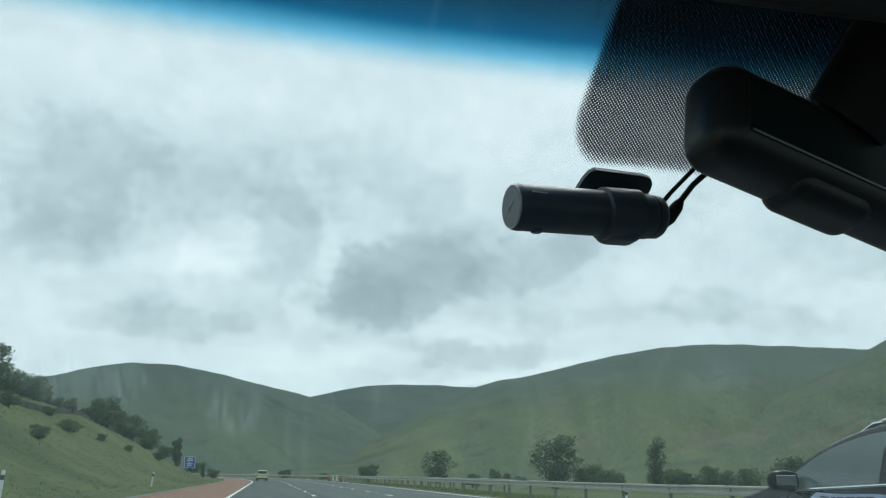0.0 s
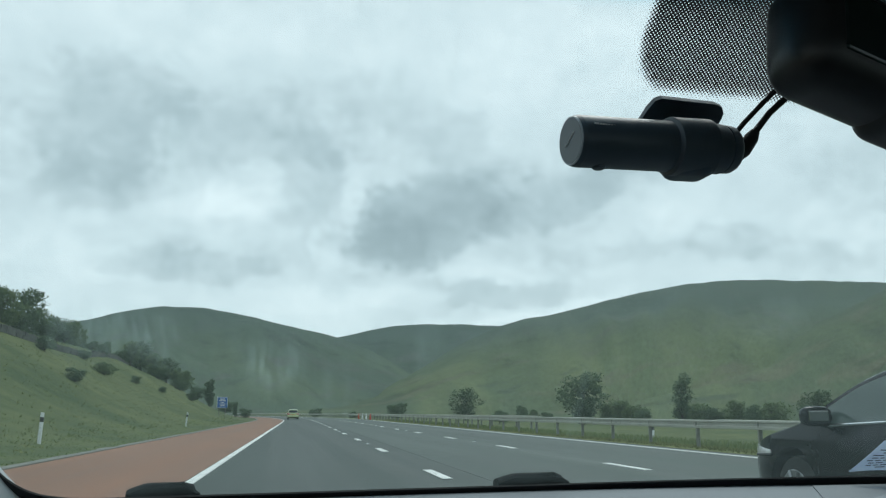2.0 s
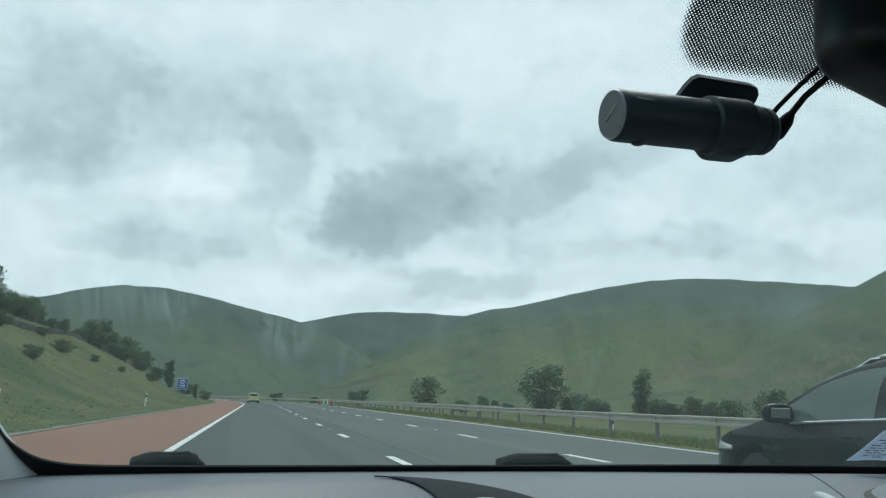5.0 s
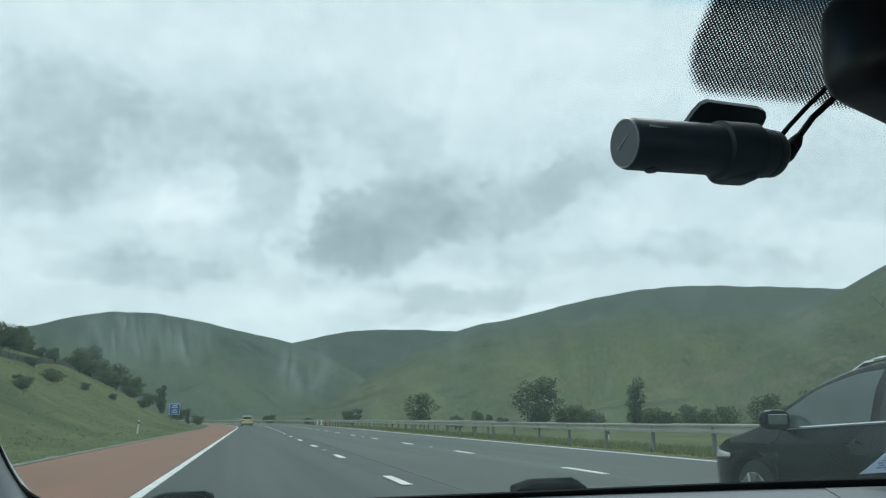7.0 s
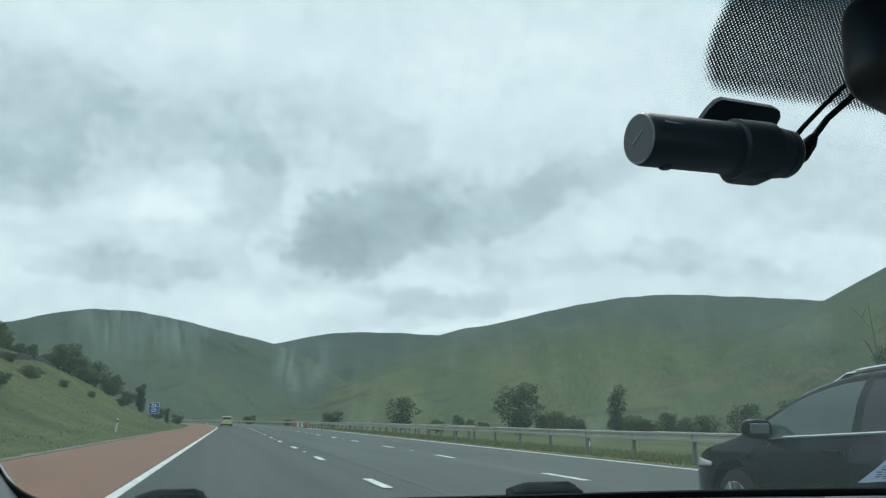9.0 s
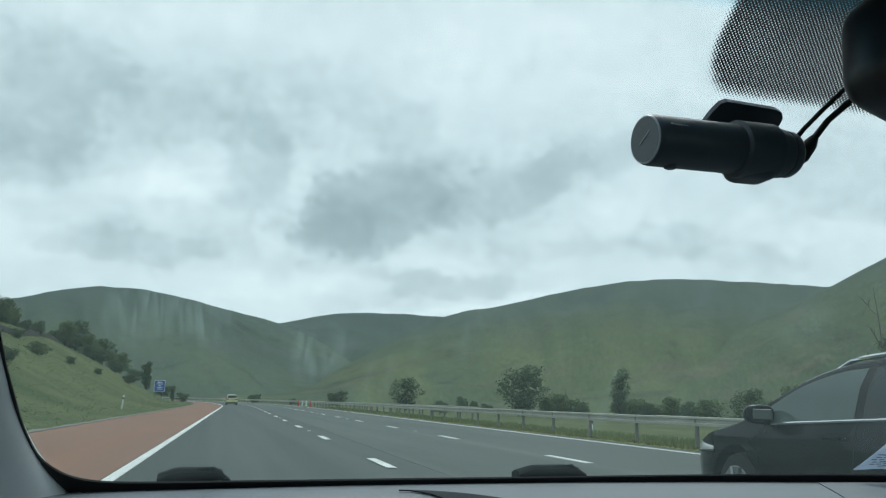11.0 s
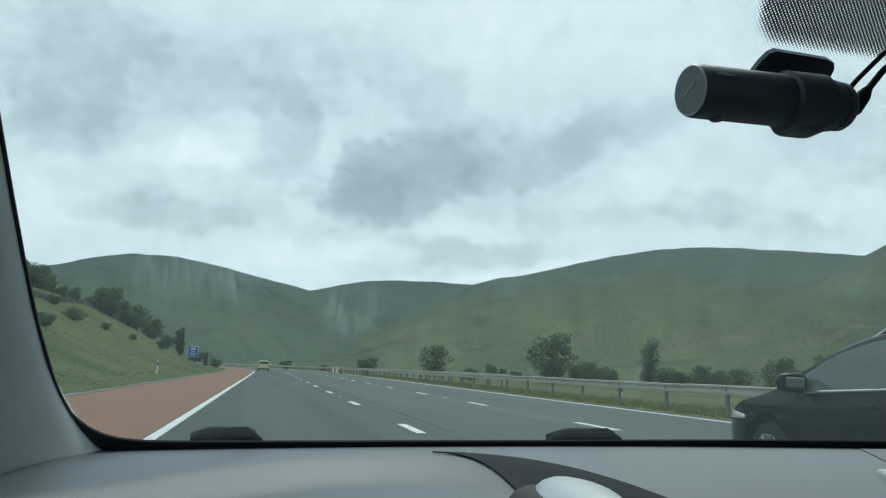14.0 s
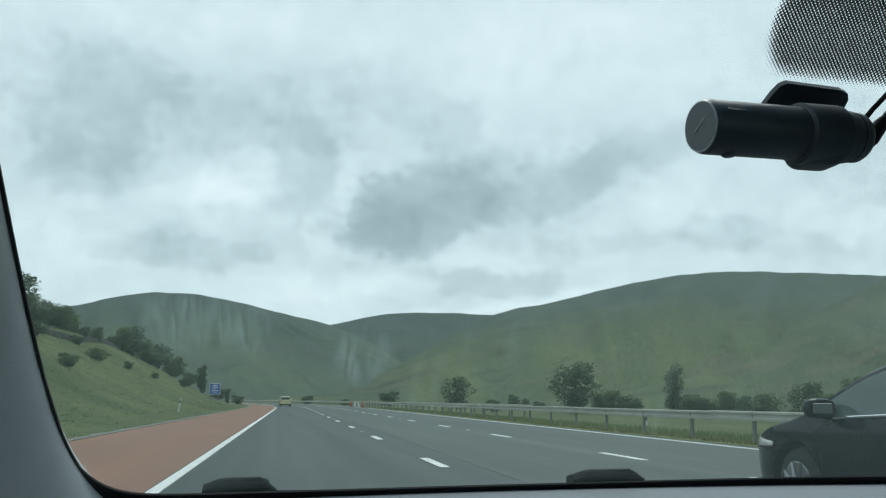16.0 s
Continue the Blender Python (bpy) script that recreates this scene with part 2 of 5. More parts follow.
car_yellow = material("yellow_green_car_paint", ((0.40, 0.45, 0.22), (0.46, 0.51, 0.26)), 0.3, 0.1, scale=2, fine=40, coat=0.8)
dark_glass = material("tinted_car_glass", ((0.014, 0.019, 0.020), (0.024, 0.031, 0.032)), 0.06, 0.0, scale=2, fine=20, specular=0.36)
clear_glass = material("greenish_car_glass", ((0.070, 0.096, 0.090), (0.105, 0.138, 0.128)), 0.06, 0.0, scale=1.2, fine=20, specular=0.36)
black_plastic = material("black_plastic", ((0.010, 0.011, 0.012), (0.018, 0.019, 0.020)), 0.42, scale=30, fine=900, bump=0.05)
cam_black = material("blue_black_plastic", ((0.030, 0.048, 0.064), (0.042, 0.064, 0.083)), 0.45, scale=30, fine=900, bump=0.05)
soft_black = material("matt_black_plastic", ((0.008, 0.009, 0.010), (0.013, 0.014, 0.015)), 0.7, scale=30, fine=900)
wiper_black = material("wiper_black", ((0.004, 0.004, 0.005), (0.007, 0.007, 0.008)), 0.9, scale=30, fine=600, specular=0.06)
field_stone = material("field_stone", ((0.07, 0.075, 0.07), (0.15, 0.155, 0.14)), 0.95, scale=1.5, fine=12, bump=0.4, specular=0.1)
rubber = material("tyre_rubber", ((0.012, 0.012, 0.012), (0.024, 0.024, 0.024)), 0.85, scale=8, fine=80)
chrome = material("chrome_trim", ((0.62, 0.64, 0.65), (0.75, 0.77, 0.78)), 0.18, 0.9, scale=6, fine=60)
alloy = material("alloy_wheel", ((0.20, 0.21, 0.22), (0.32, 0.33, 0.34)), 0.35, 0.7, scale=8, fine=80)
red_lamp = material("red_lamp_lens", ((0.42, 0.006, 0.012), (0.58, 0.014, 0.022)), 0.2, scale=12, fine=90, coat=0.2, specular=0.25)
clear_lamp = material("clear_lamp_lens", ((0.50, 0.49, 0.49), (0.70, 0.69, 0.68)), 0.15, scale=20, fine=90, coat=1.0)
plate_yellow = material("yellow_plate", ((0.62, 0.40, 0.03), (0.70, 0.47, 0.04)), 0.45, scale=12, fine=90)
plate_ink = material("plate_bars", ((0.03, 0.03, 0.03), (0.05, 0.05, 0.05)), 0.6, scale=12, fine=90)
sign_blue = material("blue_sign_face", ((0.03, 0.105, 0.34), (0.04, 0.135, 0.40)), 0.5, scale=1.5, fine=30)
sign_white = material("white_sign_sheet", ((0.62, 0.64, 0.66), (0.78, 0.80, 0.80)), 0.5, scale=2, fine=30)
cone_red = material("red_orange_plastic", ((0.50, 0.055, 0.025), (0.66, 0.085, 0.04)), 0.5, scale=4, fine=30)
dash_grey = material("grey_dashboard_vinyl", ((0.080, 0.104, 0.122), (0.110, 0.138, 0.160)), 0.44, scale=5, fine=420, bump=0.12)
dash_mid = material("mid_dashboard_vinyl", ((0.070, 0.090, 0.108), (0.098, 0.122, 0.142)), 0.5, scale=5, fine=420, bump=0.12)
# door vinyl; on the dashboard flank this dark tone stands for shade
dash_dark = material("dark_vinyl_and_flank_shade", ((0.008, 0.015, 0.021), (0.013, 0.022, 0.029)), 0.75, scale=5, fine=420, bump=0.12, specular=0.2)
pillar_grey = material("grey_pillar_cloth", ((0.46, 0.49, 0.50), (0.55, 0.58, 0.59)), 0.85, scale=12, fine=700, bump=0.1)
roof_cloth = material("dark_headlining", ((0.035, 0.034, 0.032), (0.055, 0.053, 0.05)), 0.9, scale=12, fine=500)
silver = material("silver_trim", ((0.50, 0.52, 0.53), (0.66, 0.68, 0.69)), 0.32, 0.5, scale=6, fine=120)
lens_grey = material("grey_end_face", ((0.075, 0.096, 0.112), (0.100, 0.124, 0.142)), 0.4, scale=20, fine=300)
rim_grey = material("pale_rim", ((0.34, 0.39, 0.43), (0.42, 0.47, 0.51)), 0.4, scale=20, fine=300)
faint_print = material("pale_print", ((0.55, 0.57, 0.58), (0.72, 0.74, 0.75)), 0.6, scale=40, fine=300)
paper_ink = material("paper_print", ((0.09, 0.10, 0.13), (0.14, 0.15, 0.18)), 0.8, scale=20, fine=200)
# dark green base colour holds the cabin reflection of the inside mirror
dark_reflection = material("dark_reflection_mirror", ((0.014, 0.022, 0.021), (0.020, 0.031, 0.029)), 0.10, 0.0, scale=3, fine=30, specular=0.3)
mirror_glass = material("mirror_silver", ((0.42, 0.42, 0.41), (0.5, 0.5, 0.49)), 0.04, 1.0, scale=3, fine=30)


def thin_paper():
    """Printed paper that lets some of the daylight behind it through."""
    m = bpy.data.materials.new("windscreen_paper")
    m.use_nodes = True
    n = Nodes(m.node_tree)
    at = n.add("ShaderNodeTexCoord").outputs["Object"]
    tone = n.ramp(n.noise(at, 60.0, 4, 0.6), (0.3, (0.62, 0.70, 0.80)), (0.7, (0.74, 0.81, 0.90)))
    front, through_light = n.add("ShaderNodeBsdfDiffuse"), n.add("ShaderNodeBsdfTranslucent")
    n.link(tone, front.inputs[0])
    n.link(tone, through_light.inputs[0])
    both = n.add("ShaderNodeMixShader")
    both.inputs[0].default_value = 0.5
    n.link(front.outputs[0], both.inputs[1])
    n.link(through_light.outputs[0], both.inputs[2])
    n.link(both.outputs[0], n.add("ShaderNodeOutputMaterial").inputs[0])
    return m


paper_white = thin_paper()


def leaf_sheet(name, dark, light):
    """Leaves: each clump its own green, part of the daylight shining through."""
    m = bpy.data.materials.new(name)
    m.use_nodes = True
    n = Nodes(m.node_tree)
    at = n.add("ShaderNodeTexCoord").outputs["Object"]
    own = n.add("ShaderNodeNewGeometry").outputs["Random Per Island"]
    tone = n.math("ADD", n.math("MULTIPLY", n.noise(at, 0.9, 4, 0.6), 0.6), n.math("MULTIPLY", own, 0.4))
    colour = n.ramp(tone, (0.25, dark), (0.75, light))
    front, shining = n.add("ShaderNodeBsdfDiffuse"), n.add("ShaderNodeBsdfTranslucent")
    n.link(colour, front.inputs[0])
    n.link(colour, shining.inputs[0])
    both = n.add("ShaderNodeMixShader")
    both.inputs[0].default_value = 0.42
    n.link(front.outputs[0], both.inputs[1])
    n.link(shining.outputs[0], both.inputs[2])
    n.link(both.outputs[0], n.add("ShaderNodeOutputMaterial").inputs[0])
    return m


blade_green = leaf_sheet("grass_blades", (0.120, 0.165, 0.070), (0.220, 0.260, 0.115))
bank_blades = leaf_sheet("bank_grass_blades", (0.088, 0.122, 0.048), (0.175, 0.198, 0.082))
leaf_dark = leaf_sheet("dark_leaves", (0.085, 0.122, 0.080), (0.160, 0.215, 0.128))
leaf_green = leaf_sheet("green_leaves", (0.100, 0.140, 0.080), (0.190, 0.245, 0.130))


def windscreen_glass():
    """Clear glass with a dirty film, which also stands in for distance haze, and wiper smears; a blue sunshade band
    along its top edge.
    """
    m = bpy.data.materials.new("windscreen_glass")
    m.use_nodes = True
    n = Nodes(m.node_tree)
    at = n.add("ShaderNodeTexCoord").outputs["Object"]
    xyz = n.add("ShaderNodeSeparateXYZ")
    n.link(at, xyz.inputs[0])
    x, y, z = xyz.outputs
    edge = n.math("SUBTRACT", z, n.math("MULTIPLY", x, 0.042))
    band = n.ramp(n.step(edge, 1.243, 1.302), (0.0, (0.97, 0.985, 0.98)), (0.22, (0.40, 0.72, 0.86)), (0.50, (0.008, 0.34, 0.50)), (1.0, (0.001, 0.19, 0.27)))
    clear = n.add("ShaderNodeBsdfTransparent")
    n.link(band, clear.inputs[0])
    gloss = n.add("ShaderNodeBsdfGlossy")
    gloss.inputs["Roughness"].default_value = 0.02
    facing = n.add("ShaderNodeLayerWeight").outputs["Facing"]
    sheen = n.math("ADD", 0.015, n.math("MULTIPLY", n.math("POWER", facing, 5.0), 0.6))
    shine = n.add("ShaderNodeMixShader")
    n.link(sheen, shine.inputs[0])
    n.link(clear.outputs[0], shine.inputs[1])
    n.link(gloss.outputs[0], shine.inputs[2])
    film = n.add("ShaderNodeBsdfTranslucent")
    film.inputs[0].default_value = (0.72, 0.92, 0.92, 1)
    streak = n.noise(n.vmath("MULTIPLY", at, (55, 6, 6)), 1.0, 4, 0.6, 0.4)
    blot = n.noise(at, 9.0, 4, 0.6)
    smear = n.math("MULTIPLY", n.step(streak, 0.5, 0.75), n.step(blot, 0.48, 0.68))
    # where the wipers leave their mark: two smeared patches and one crackled one
    def patch(px, pz, wide, high):
        u, v = n.math("DIVIDE", n.math("SUBTRACT", x, px), wide), n.math("DIVIDE", n.math("SUBTRACT", z, pz), high)
        return n.step(n.math("ADD", n.math("ADD", n.math("MULTIPLY", u, u), n.math("MULTIPLY", v, v)), n.math("MULTIPLY", blot, 0.7)), 1.35, 0.25)
    smeared = n.math("MULTIPLY", n.math("ADD", n.math("ADD", patch(-0.088, 1.026, 0.060, 0.028), patch(0.048, 1.006, 0.036, 0.030)), patch(-0.045, 1.022, 0.022, 0.024)), n.step(n.noise(n.vmath("MULTIPLY", at, (190, 30, 22)), 1.0, 4, 0.6, 0.6), 0.34, 0.72))
    flecks = n.step(n.noise(n.vmath("MULTIPLY", at, (330, 200, 200)), 1.0, 3, 0.6, 1.0), 0.48, 0.62)
    crackled = n.math("MULTIPLY", patch(0.545, 1.051, 0.048, 0.026), flecks)
    dirt_haze = n.math("ADD", FILM, n.math("MULTIPLY", smear, 0.030))
    dirt_haze = n.math("ADD", dirt_haze, n.math("ADD", n.math("MULTIPLY", smeared, 0.060), n.math("MULTIPLY", crackled, 0.058)))
    out = n.add("ShaderNodeMixShader")
    n.link(dirt_haze, out.inputs[0])
    n.link(shine.outputs[0], out.inputs[1])
    n.link(film.outputs[0], out.inputs[2])
    n.link(out.outputs[0], n.add("ShaderNodeOutputMaterial").inputs[0])
    return m


def dotted_frit():
    """Black ceramic print with a fine grid of clear dots; at its rim only ever smaller black dots are left."""
    m = bpy.data.materials.new("dotted_black_print")
    m.use_nodes = True
    n = Nodes(m.node_tree)
    at = n.add("ShaderNodeTexCoord").outputs["Object"]
    xyz = n.add("ShaderNodeSeparateXYZ")
    n.link(at, xyz.inputs[0])
    x, y, z = xyz.outputs
    up = n.math("MULTIPLY", z, 1.43)
    pitch = 0.0023
    a = n.math("DIVIDE", n.math("ADD", x, up), pitch * 1.414)
    b = n.math("DIVIDE", n.math("SUBTRACT", x, up), pitch * 1.414)
    fa = n.math("SUBTRACT", n.math("FRACT", a), 0.5)
    fb = n.math("SUBTRACT", n.math("FRACT", b), 0.5)
    r = n.math("SQRT", n.math("ADD", n.math("MULTIPLY", fa, fa), n.math("MULTIPLY", fb, fb)))
    inner = n.add("ShaderNodeAttribute", attribute_name="inner").outputs["Fac"]
    hole = n.add("ShaderNodeMapRange")
    n.link(inner, hole.inputs[0])
    hole.inputs[1].default_value, hole.inputs[2].default_value = 0.0, 1.0
    hole.inputs[3].default_value, hole.inputs[4].default_value = 0.70, 0.242
    # the clear dots shrink towards the top of the glass
    size = n.math("SUBTRACT", hole.outputs[0], n.math("MULTIPLY", n.step(z, 1.235, 1.30), 0.13))
    ink = n.math("GREATER_THAN", r, size)
    black = n.add("ShaderNodeBsdfPrincipled")
    black.inputs["Base Color"].default_value = (0.006, 0.007, 0.009, 1)
    black.inputs["Roughness"].default_value = 0.5
    clear = n.add("ShaderNodeBsdfTransparent")
    out = n.add("ShaderNodeMixShader")
    n.link(ink, out.inputs[0])
    n.link(clear.outputs[0], out.inputs[1])
    n.link(black.outputs[0], out.inputs[2])
    n.link(out.outputs[0], n.add("ShaderNodeOutputMaterial").inputs[0])
    return m


# even veil: grime on the glass plus stand-in haze over the hills
FILM = 0.017
glass_screen = windscreen_glass()
frit_print = dotted_frit()


# ---- mesh helpers ----
def mesh_object(name, verts, faces, mat, smooth=True):
    data = bpy.data.meshes.new(name)
    data.from_pydata([tuple(v) for v in verts], [], faces)
    data.materials.append(mat)
    if smooth:
        data.polygons.foreach_set("use_smooth", [True] * len(data.polygons))
    data.update()
    return new(name, data)


def finish(name, bm, mat, smooth=False):
    bmesh.ops.recalc_face_normals(bm, faces=bm.faces)
    for e in bm.edges:
        if len(e.link_faces) == 2 and e.calc_face_angle(0.0) > 0.75:
            e.smooth = False
    data = bpy.data.meshes.new(name)
    bm.to_mesh(data)
    bm.free()
    data.materials.append(mat)
    if smooth:
        data.polygons.foreach_set("use_smooth", [True] * len(data.polygons))
    return new(name, data)


def part(name, bm, mat, parent, label="", smooth=False):
    ob = finish(name, bm, mat, smooth)
    ob.parent = parent
    return tagged(ob, label) if label else ob


def piece(name, data, parent, m):
    ob = new(name, data)
    ob.parent = parent
    ob.matrix_basis = m
    return ob


def thing(name, label, category, at=(0, 0, 0), group="", kind=""):
    return tagged(new(name), label, category, group, kind) if at == (0, 0, 0) else _placed(name, label, category, at, group, kind)


def _placed(name, label, category, at, group, kind):
    ob = tagged(new(name), label, category, group, kind)
    ob.location = at
    return ob


def box(bm, x0, x1, y0, y1, z0, z1, bevel=0.0, segments=2):
    made = bmesh.ops.create_cube(bm, size=1.0, matrix=Matrix.LocRotScale(((x0 + x1) / 2, (y0 + y1) / 2, (z0 + z1) / 2), None, (x1 - x0, y1 - y0, z1 - z0)))
    if bevel:
        vs = set(made["verts"])
        edges = [e for e in bm.edges if e.verts[0] in vs and e.verts[1] in vs]
        bmesh.ops.bevel(bm, geom=edges, offset=bevel, segments=segments, affect="EDGES", profile=0.5)
    return bm


def fresh_box(*args, **kw):
    return box(bmesh.new(), *args, **kw)


def tube(bm, points, radii, sides=8, cap=True):
    """A round limb through the points, with a radius at each."""
    rings = []
    pts = [Vector(p) for p in points]
    for i, p in enumerate(pts):
        d = (pts[min(i + 1, len(pts) - 1)] - pts[max(i - 1, 0)]).normalized()
        a = d.orthogonal().normalized()
        b = d.cross(a)
        rings.append([bm.verts.new(p + (a * math.cos(k * math.tau / sides) + b * math.sin(k * math.tau / sides)) * radii[i]) for k in range(sides)])
    for r0, r1 in zip(rings, rings[1:]):
        # match the nearest start, so that the limb does not twist
        off = min(range(sides), key=lambda s: (r1[s].co - r0[0].co).length)
        for k in range(sides):
            bm.faces.new((r0[k], r0[(k + 1) % sides], r1[(k + 1 + off) % sides], r1[(k + off) % sides]))
    if cap:
        bm.faces.new(rings[0][::-1])
        bm.faces.new(rings[-1])
    return bm


def slab(bm, outline, depth, offset=(0, 0, 0)):
    """A flat plate from a closed outline in 3D, thickened along depth."""
    o, d = Vector(offset), Vector(depth)
    a = [bm.verts.new(Vector(p) + o) for p in outline]
    b = [bm.verts.new(Vector(p) + o + d) for p in outline]
    bm.faces.new(a)
    bm.faces.new(b[::-1])
    for k in range(len(a)):
        bm.faces.new((a[k], b[k], b[(k + 1) % len(a)], a[(k + 1) % len(a)]))
    return bm


def lathe(bm, profile, axis_from, axis_to, sides=32):
    """A turned body: profile rows are (share along the axis, radius)."""
    p, q = Vector(axis_from), Vector(axis_to)
    d = (q - p).normalized()
    a = d.orthogonal().normalized()
    b = d.cross(a)
    rings = [[bm.verts.new(p + (q - p) * s + (a * math.cos(k * math.tau / sides) + b * math.sin(k * math.tau / sides)) * r) for k in range(sides)] for s, r in profile]
    for r0, r1 in zip(rings, rings[1:]):
        for k in range(sides):
            bm.faces.new((r0[k], r0[(k + 1) % sides], r1[(k + 1) % sides], r1[k]))
    bm.faces.new(rings[0][::-1])
    bm.faces.new(rings[-1])
    return bm


# ---- the land ----
ROAD_BEND, BEND_RADIUS = 95.0, 900.0
EDGE_LEFT, LINE_ONE, LINE_TWO, EDGE_RIGHT = -1.35, 2.2, 5.75, 9.5
SHOULDER = -4.75
BARRIER = 10.5


def road_x(y):
    """How far the road has swung aside at y: straight at first, then bending left."""
    return 0.014 * y - max(0.0, y - ROAD_BEND) ** 2 / (2 * BEND_RADIUS) if y < 420 else road_x(419.9) + (y - 419.9) * (0.014 - (419.9 - ROAD_BEND) / BEND_RADIUS)


def smooth(v, low, high):
    s = min(1.0, max(0.0, (v - low) / (high - low)))
    return s * s * (3 - 2 * s)


def land(x, y):
    """Height of the ground: flat by the road, a grass bank on one side, a shallow dip beyond the barrier."""
    d = SHOULDER - (x - road_x(y))
    z = 0.0
    if d > 0:
        rough = noise.noise((x * 0.05, y * 0.03, 1.7)) * 1.2 + noise.noise((x * 0.2, y * 0.15, 4.2)) * 0.25
        top = 8.2 * smooth(y, -40, 60) * (1 - smooth(y, 150, 290)) + 1.2
        z = (top + rough * 1.0) * smooth(d, 1.2, 25.0) ** 0.9 - 0.05 * smooth(d, 0, 0.6)
        z *= 1 - smooth(d, 60, 300) * 0.6
    r = (x - road_x(y)) - BARRIER
    if r > 0:
        z = -0.5 * smooth(r, 0.6, 6.0) + 0.25 * noise.noise((x * 0.06, y * 0.06, 9.1)) * smooth(r, 3, 20)
    return z


def axis(near, far, count, start):
    """Grid lines, close together near the road and wide apart far off."""
    return [start + near * k for k in range(count)] + [start + near * count + (far - start - near * count) * (k / 40) ** 2.2 for k in range(0, 41)]


xs = sorted({round(v, 3) for v in [-v for v in axis(1.1, 4600, 55, 4.6)] + axis(1.2, 4600, 30, -4.0)})
ys = sorted({round(v, 3) for v in axis(2.2, 4600, 160, -60.0) + [-60 - (k / 20) ** 2 * 4500 for k in range(1, 21)]})
verts = [(x + road_x(y) * (1 if abs(x) < 200 else 0), y, land(x + road_x(y) * (1 if abs(x) < 200 else 0), y)) for y in ys for x in xs]
w = len(xs)
faces = [(j * w + i, j * w + i + 1, (j + 1) * w + i + 1, (j + 1) * w + i) for j in range(len(ys) - 1) for i in range(w - 1)]
ground = tagged(mesh_object("ground", verts, faces, verge_grass), "rough green grassland beside the motorway", "ground", kind="structure")


def ribbon(x0, x1, y0, y1, z, step=3.0, wave=0.0):
    """A strip along the road between two sideways offsets, with thickness down to the ground."""
    count = max(1, int((y1 - y0) / step))
    vs, fs = [], []
    for k in range(count + 1):
        y = y0 + (y1 - y0) * k / count
        c = road_x(y)
        jag = wave * noise.noise((y * 0.7, x0, 2.0))
        vs += [(c + x0 + jag, y, z), (c + x1, y, z), (c + x1, y, z - 0.12), (c + x0 + jag, y, z - 0.12)]
        if k:
            a, b = 4 * (k - 1), 4 * k
            fs += [(a, a + 1, b + 1, b), (a + 1, a + 2, b + 2, b + 1), (a + 3, a, b, b + 3)]
    return vs, fs


def strip(name, x0, x1, y0, y1, z, mat, parent=None, label="", wave=0.0, step=3.0, **tags):
    ob = mesh_object(name, *ribbon(x0, x1, y0, y1, z, step, wave), mat, smooth=False)
    if parent:
        ob.parent = parent
    return tagged(ob, label, **tags) if label else ob


road = strip("road", EDGE_LEFT - 0.1, EDGE_RIGHT + 0.55, -40, 900, 0.030, asphalt, label="dark grey asphalt motorway carriageway with three lanes", category="road", kind="structure")
strip("lane_surface", LINE_ONE + 0.55, EDGE_RIGHT + 0.5, -40, 900, 0.034, asphalt_old, road, "paler worn asphalt of the outer lanes")
shoulder = strip("hard_shoulder", SHOULDER, EDGE_LEFT - 0.1, -40, 900, 0.029, red_asphalt, label="red asphalt hard shoulder beside the carriageway", category="hard shoulder", kind="structure", wave=0.12, step=1.0)
strip("edge_line", EDGE_LEFT - 0.068, EDGE_LEFT + 0.068, -20, 700, 0.039, white_paint, road, "solid white edge line")
strip("edge_line", EDGE_RIGHT - 0.08, EDGE_RIGHT + 0.08, -20, 700, 0.039, white_paint, road, "solid white edge line")
verge = strip("verge", EDGE_RIGHT + 0.5, BARRIER + 0.5, -20, 420, 0.045, dry_grass, label="strip of dry yellow grass under the crash barrier", category="verge", kind="structure", wave=0.25, step=0.8)
kerb = strip("kerb", SHOULDER - 0.25, SHOULDER, -20, 330, 0.05, kerb_stone, label="low weathered edging along the red shoulder", category="kerb", kind="structure", wave=0.18, step=0.7)

dash_mesh = fresh_box(-0.075, 0.075, -1.0, 1.0, -0.004, 0.004)
dash_data = bpy.data.meshes.new("lane_dash")
dash_mesh.to_mesh(dash_data)
dash_mesh.free()
dash_data.materials.append(white_paint)
stud_bm = fresh_box(-0.05, 0.05, -0.06, 0.06, 0, 0.018, bevel=0.008, segments=1)
stud_data = bpy.data.meshes.new("road_stud")
stud_bm.to_mesh(stud_data)
stud_bm.free()
stud_data.materials.append(silver)
for line, first in ((LINE_ONE, 4.6), (LINE_TWO, 5.9)):
    for k in range(44):
        y = first + 9 * k
        slope = math.degrees(math.atan2(road_x(y + 1) - road_x(y - 1), 2))
        piece("lane_dash", dash_data, road, pose(road_x(y) + line, y, 0.041, 0, 0, -slope))
        if k % 2 == 0:
            piece("road_stud", stud_data, road, pose(road_x(y + 4.5) + line, y + 4.5, 0.036))


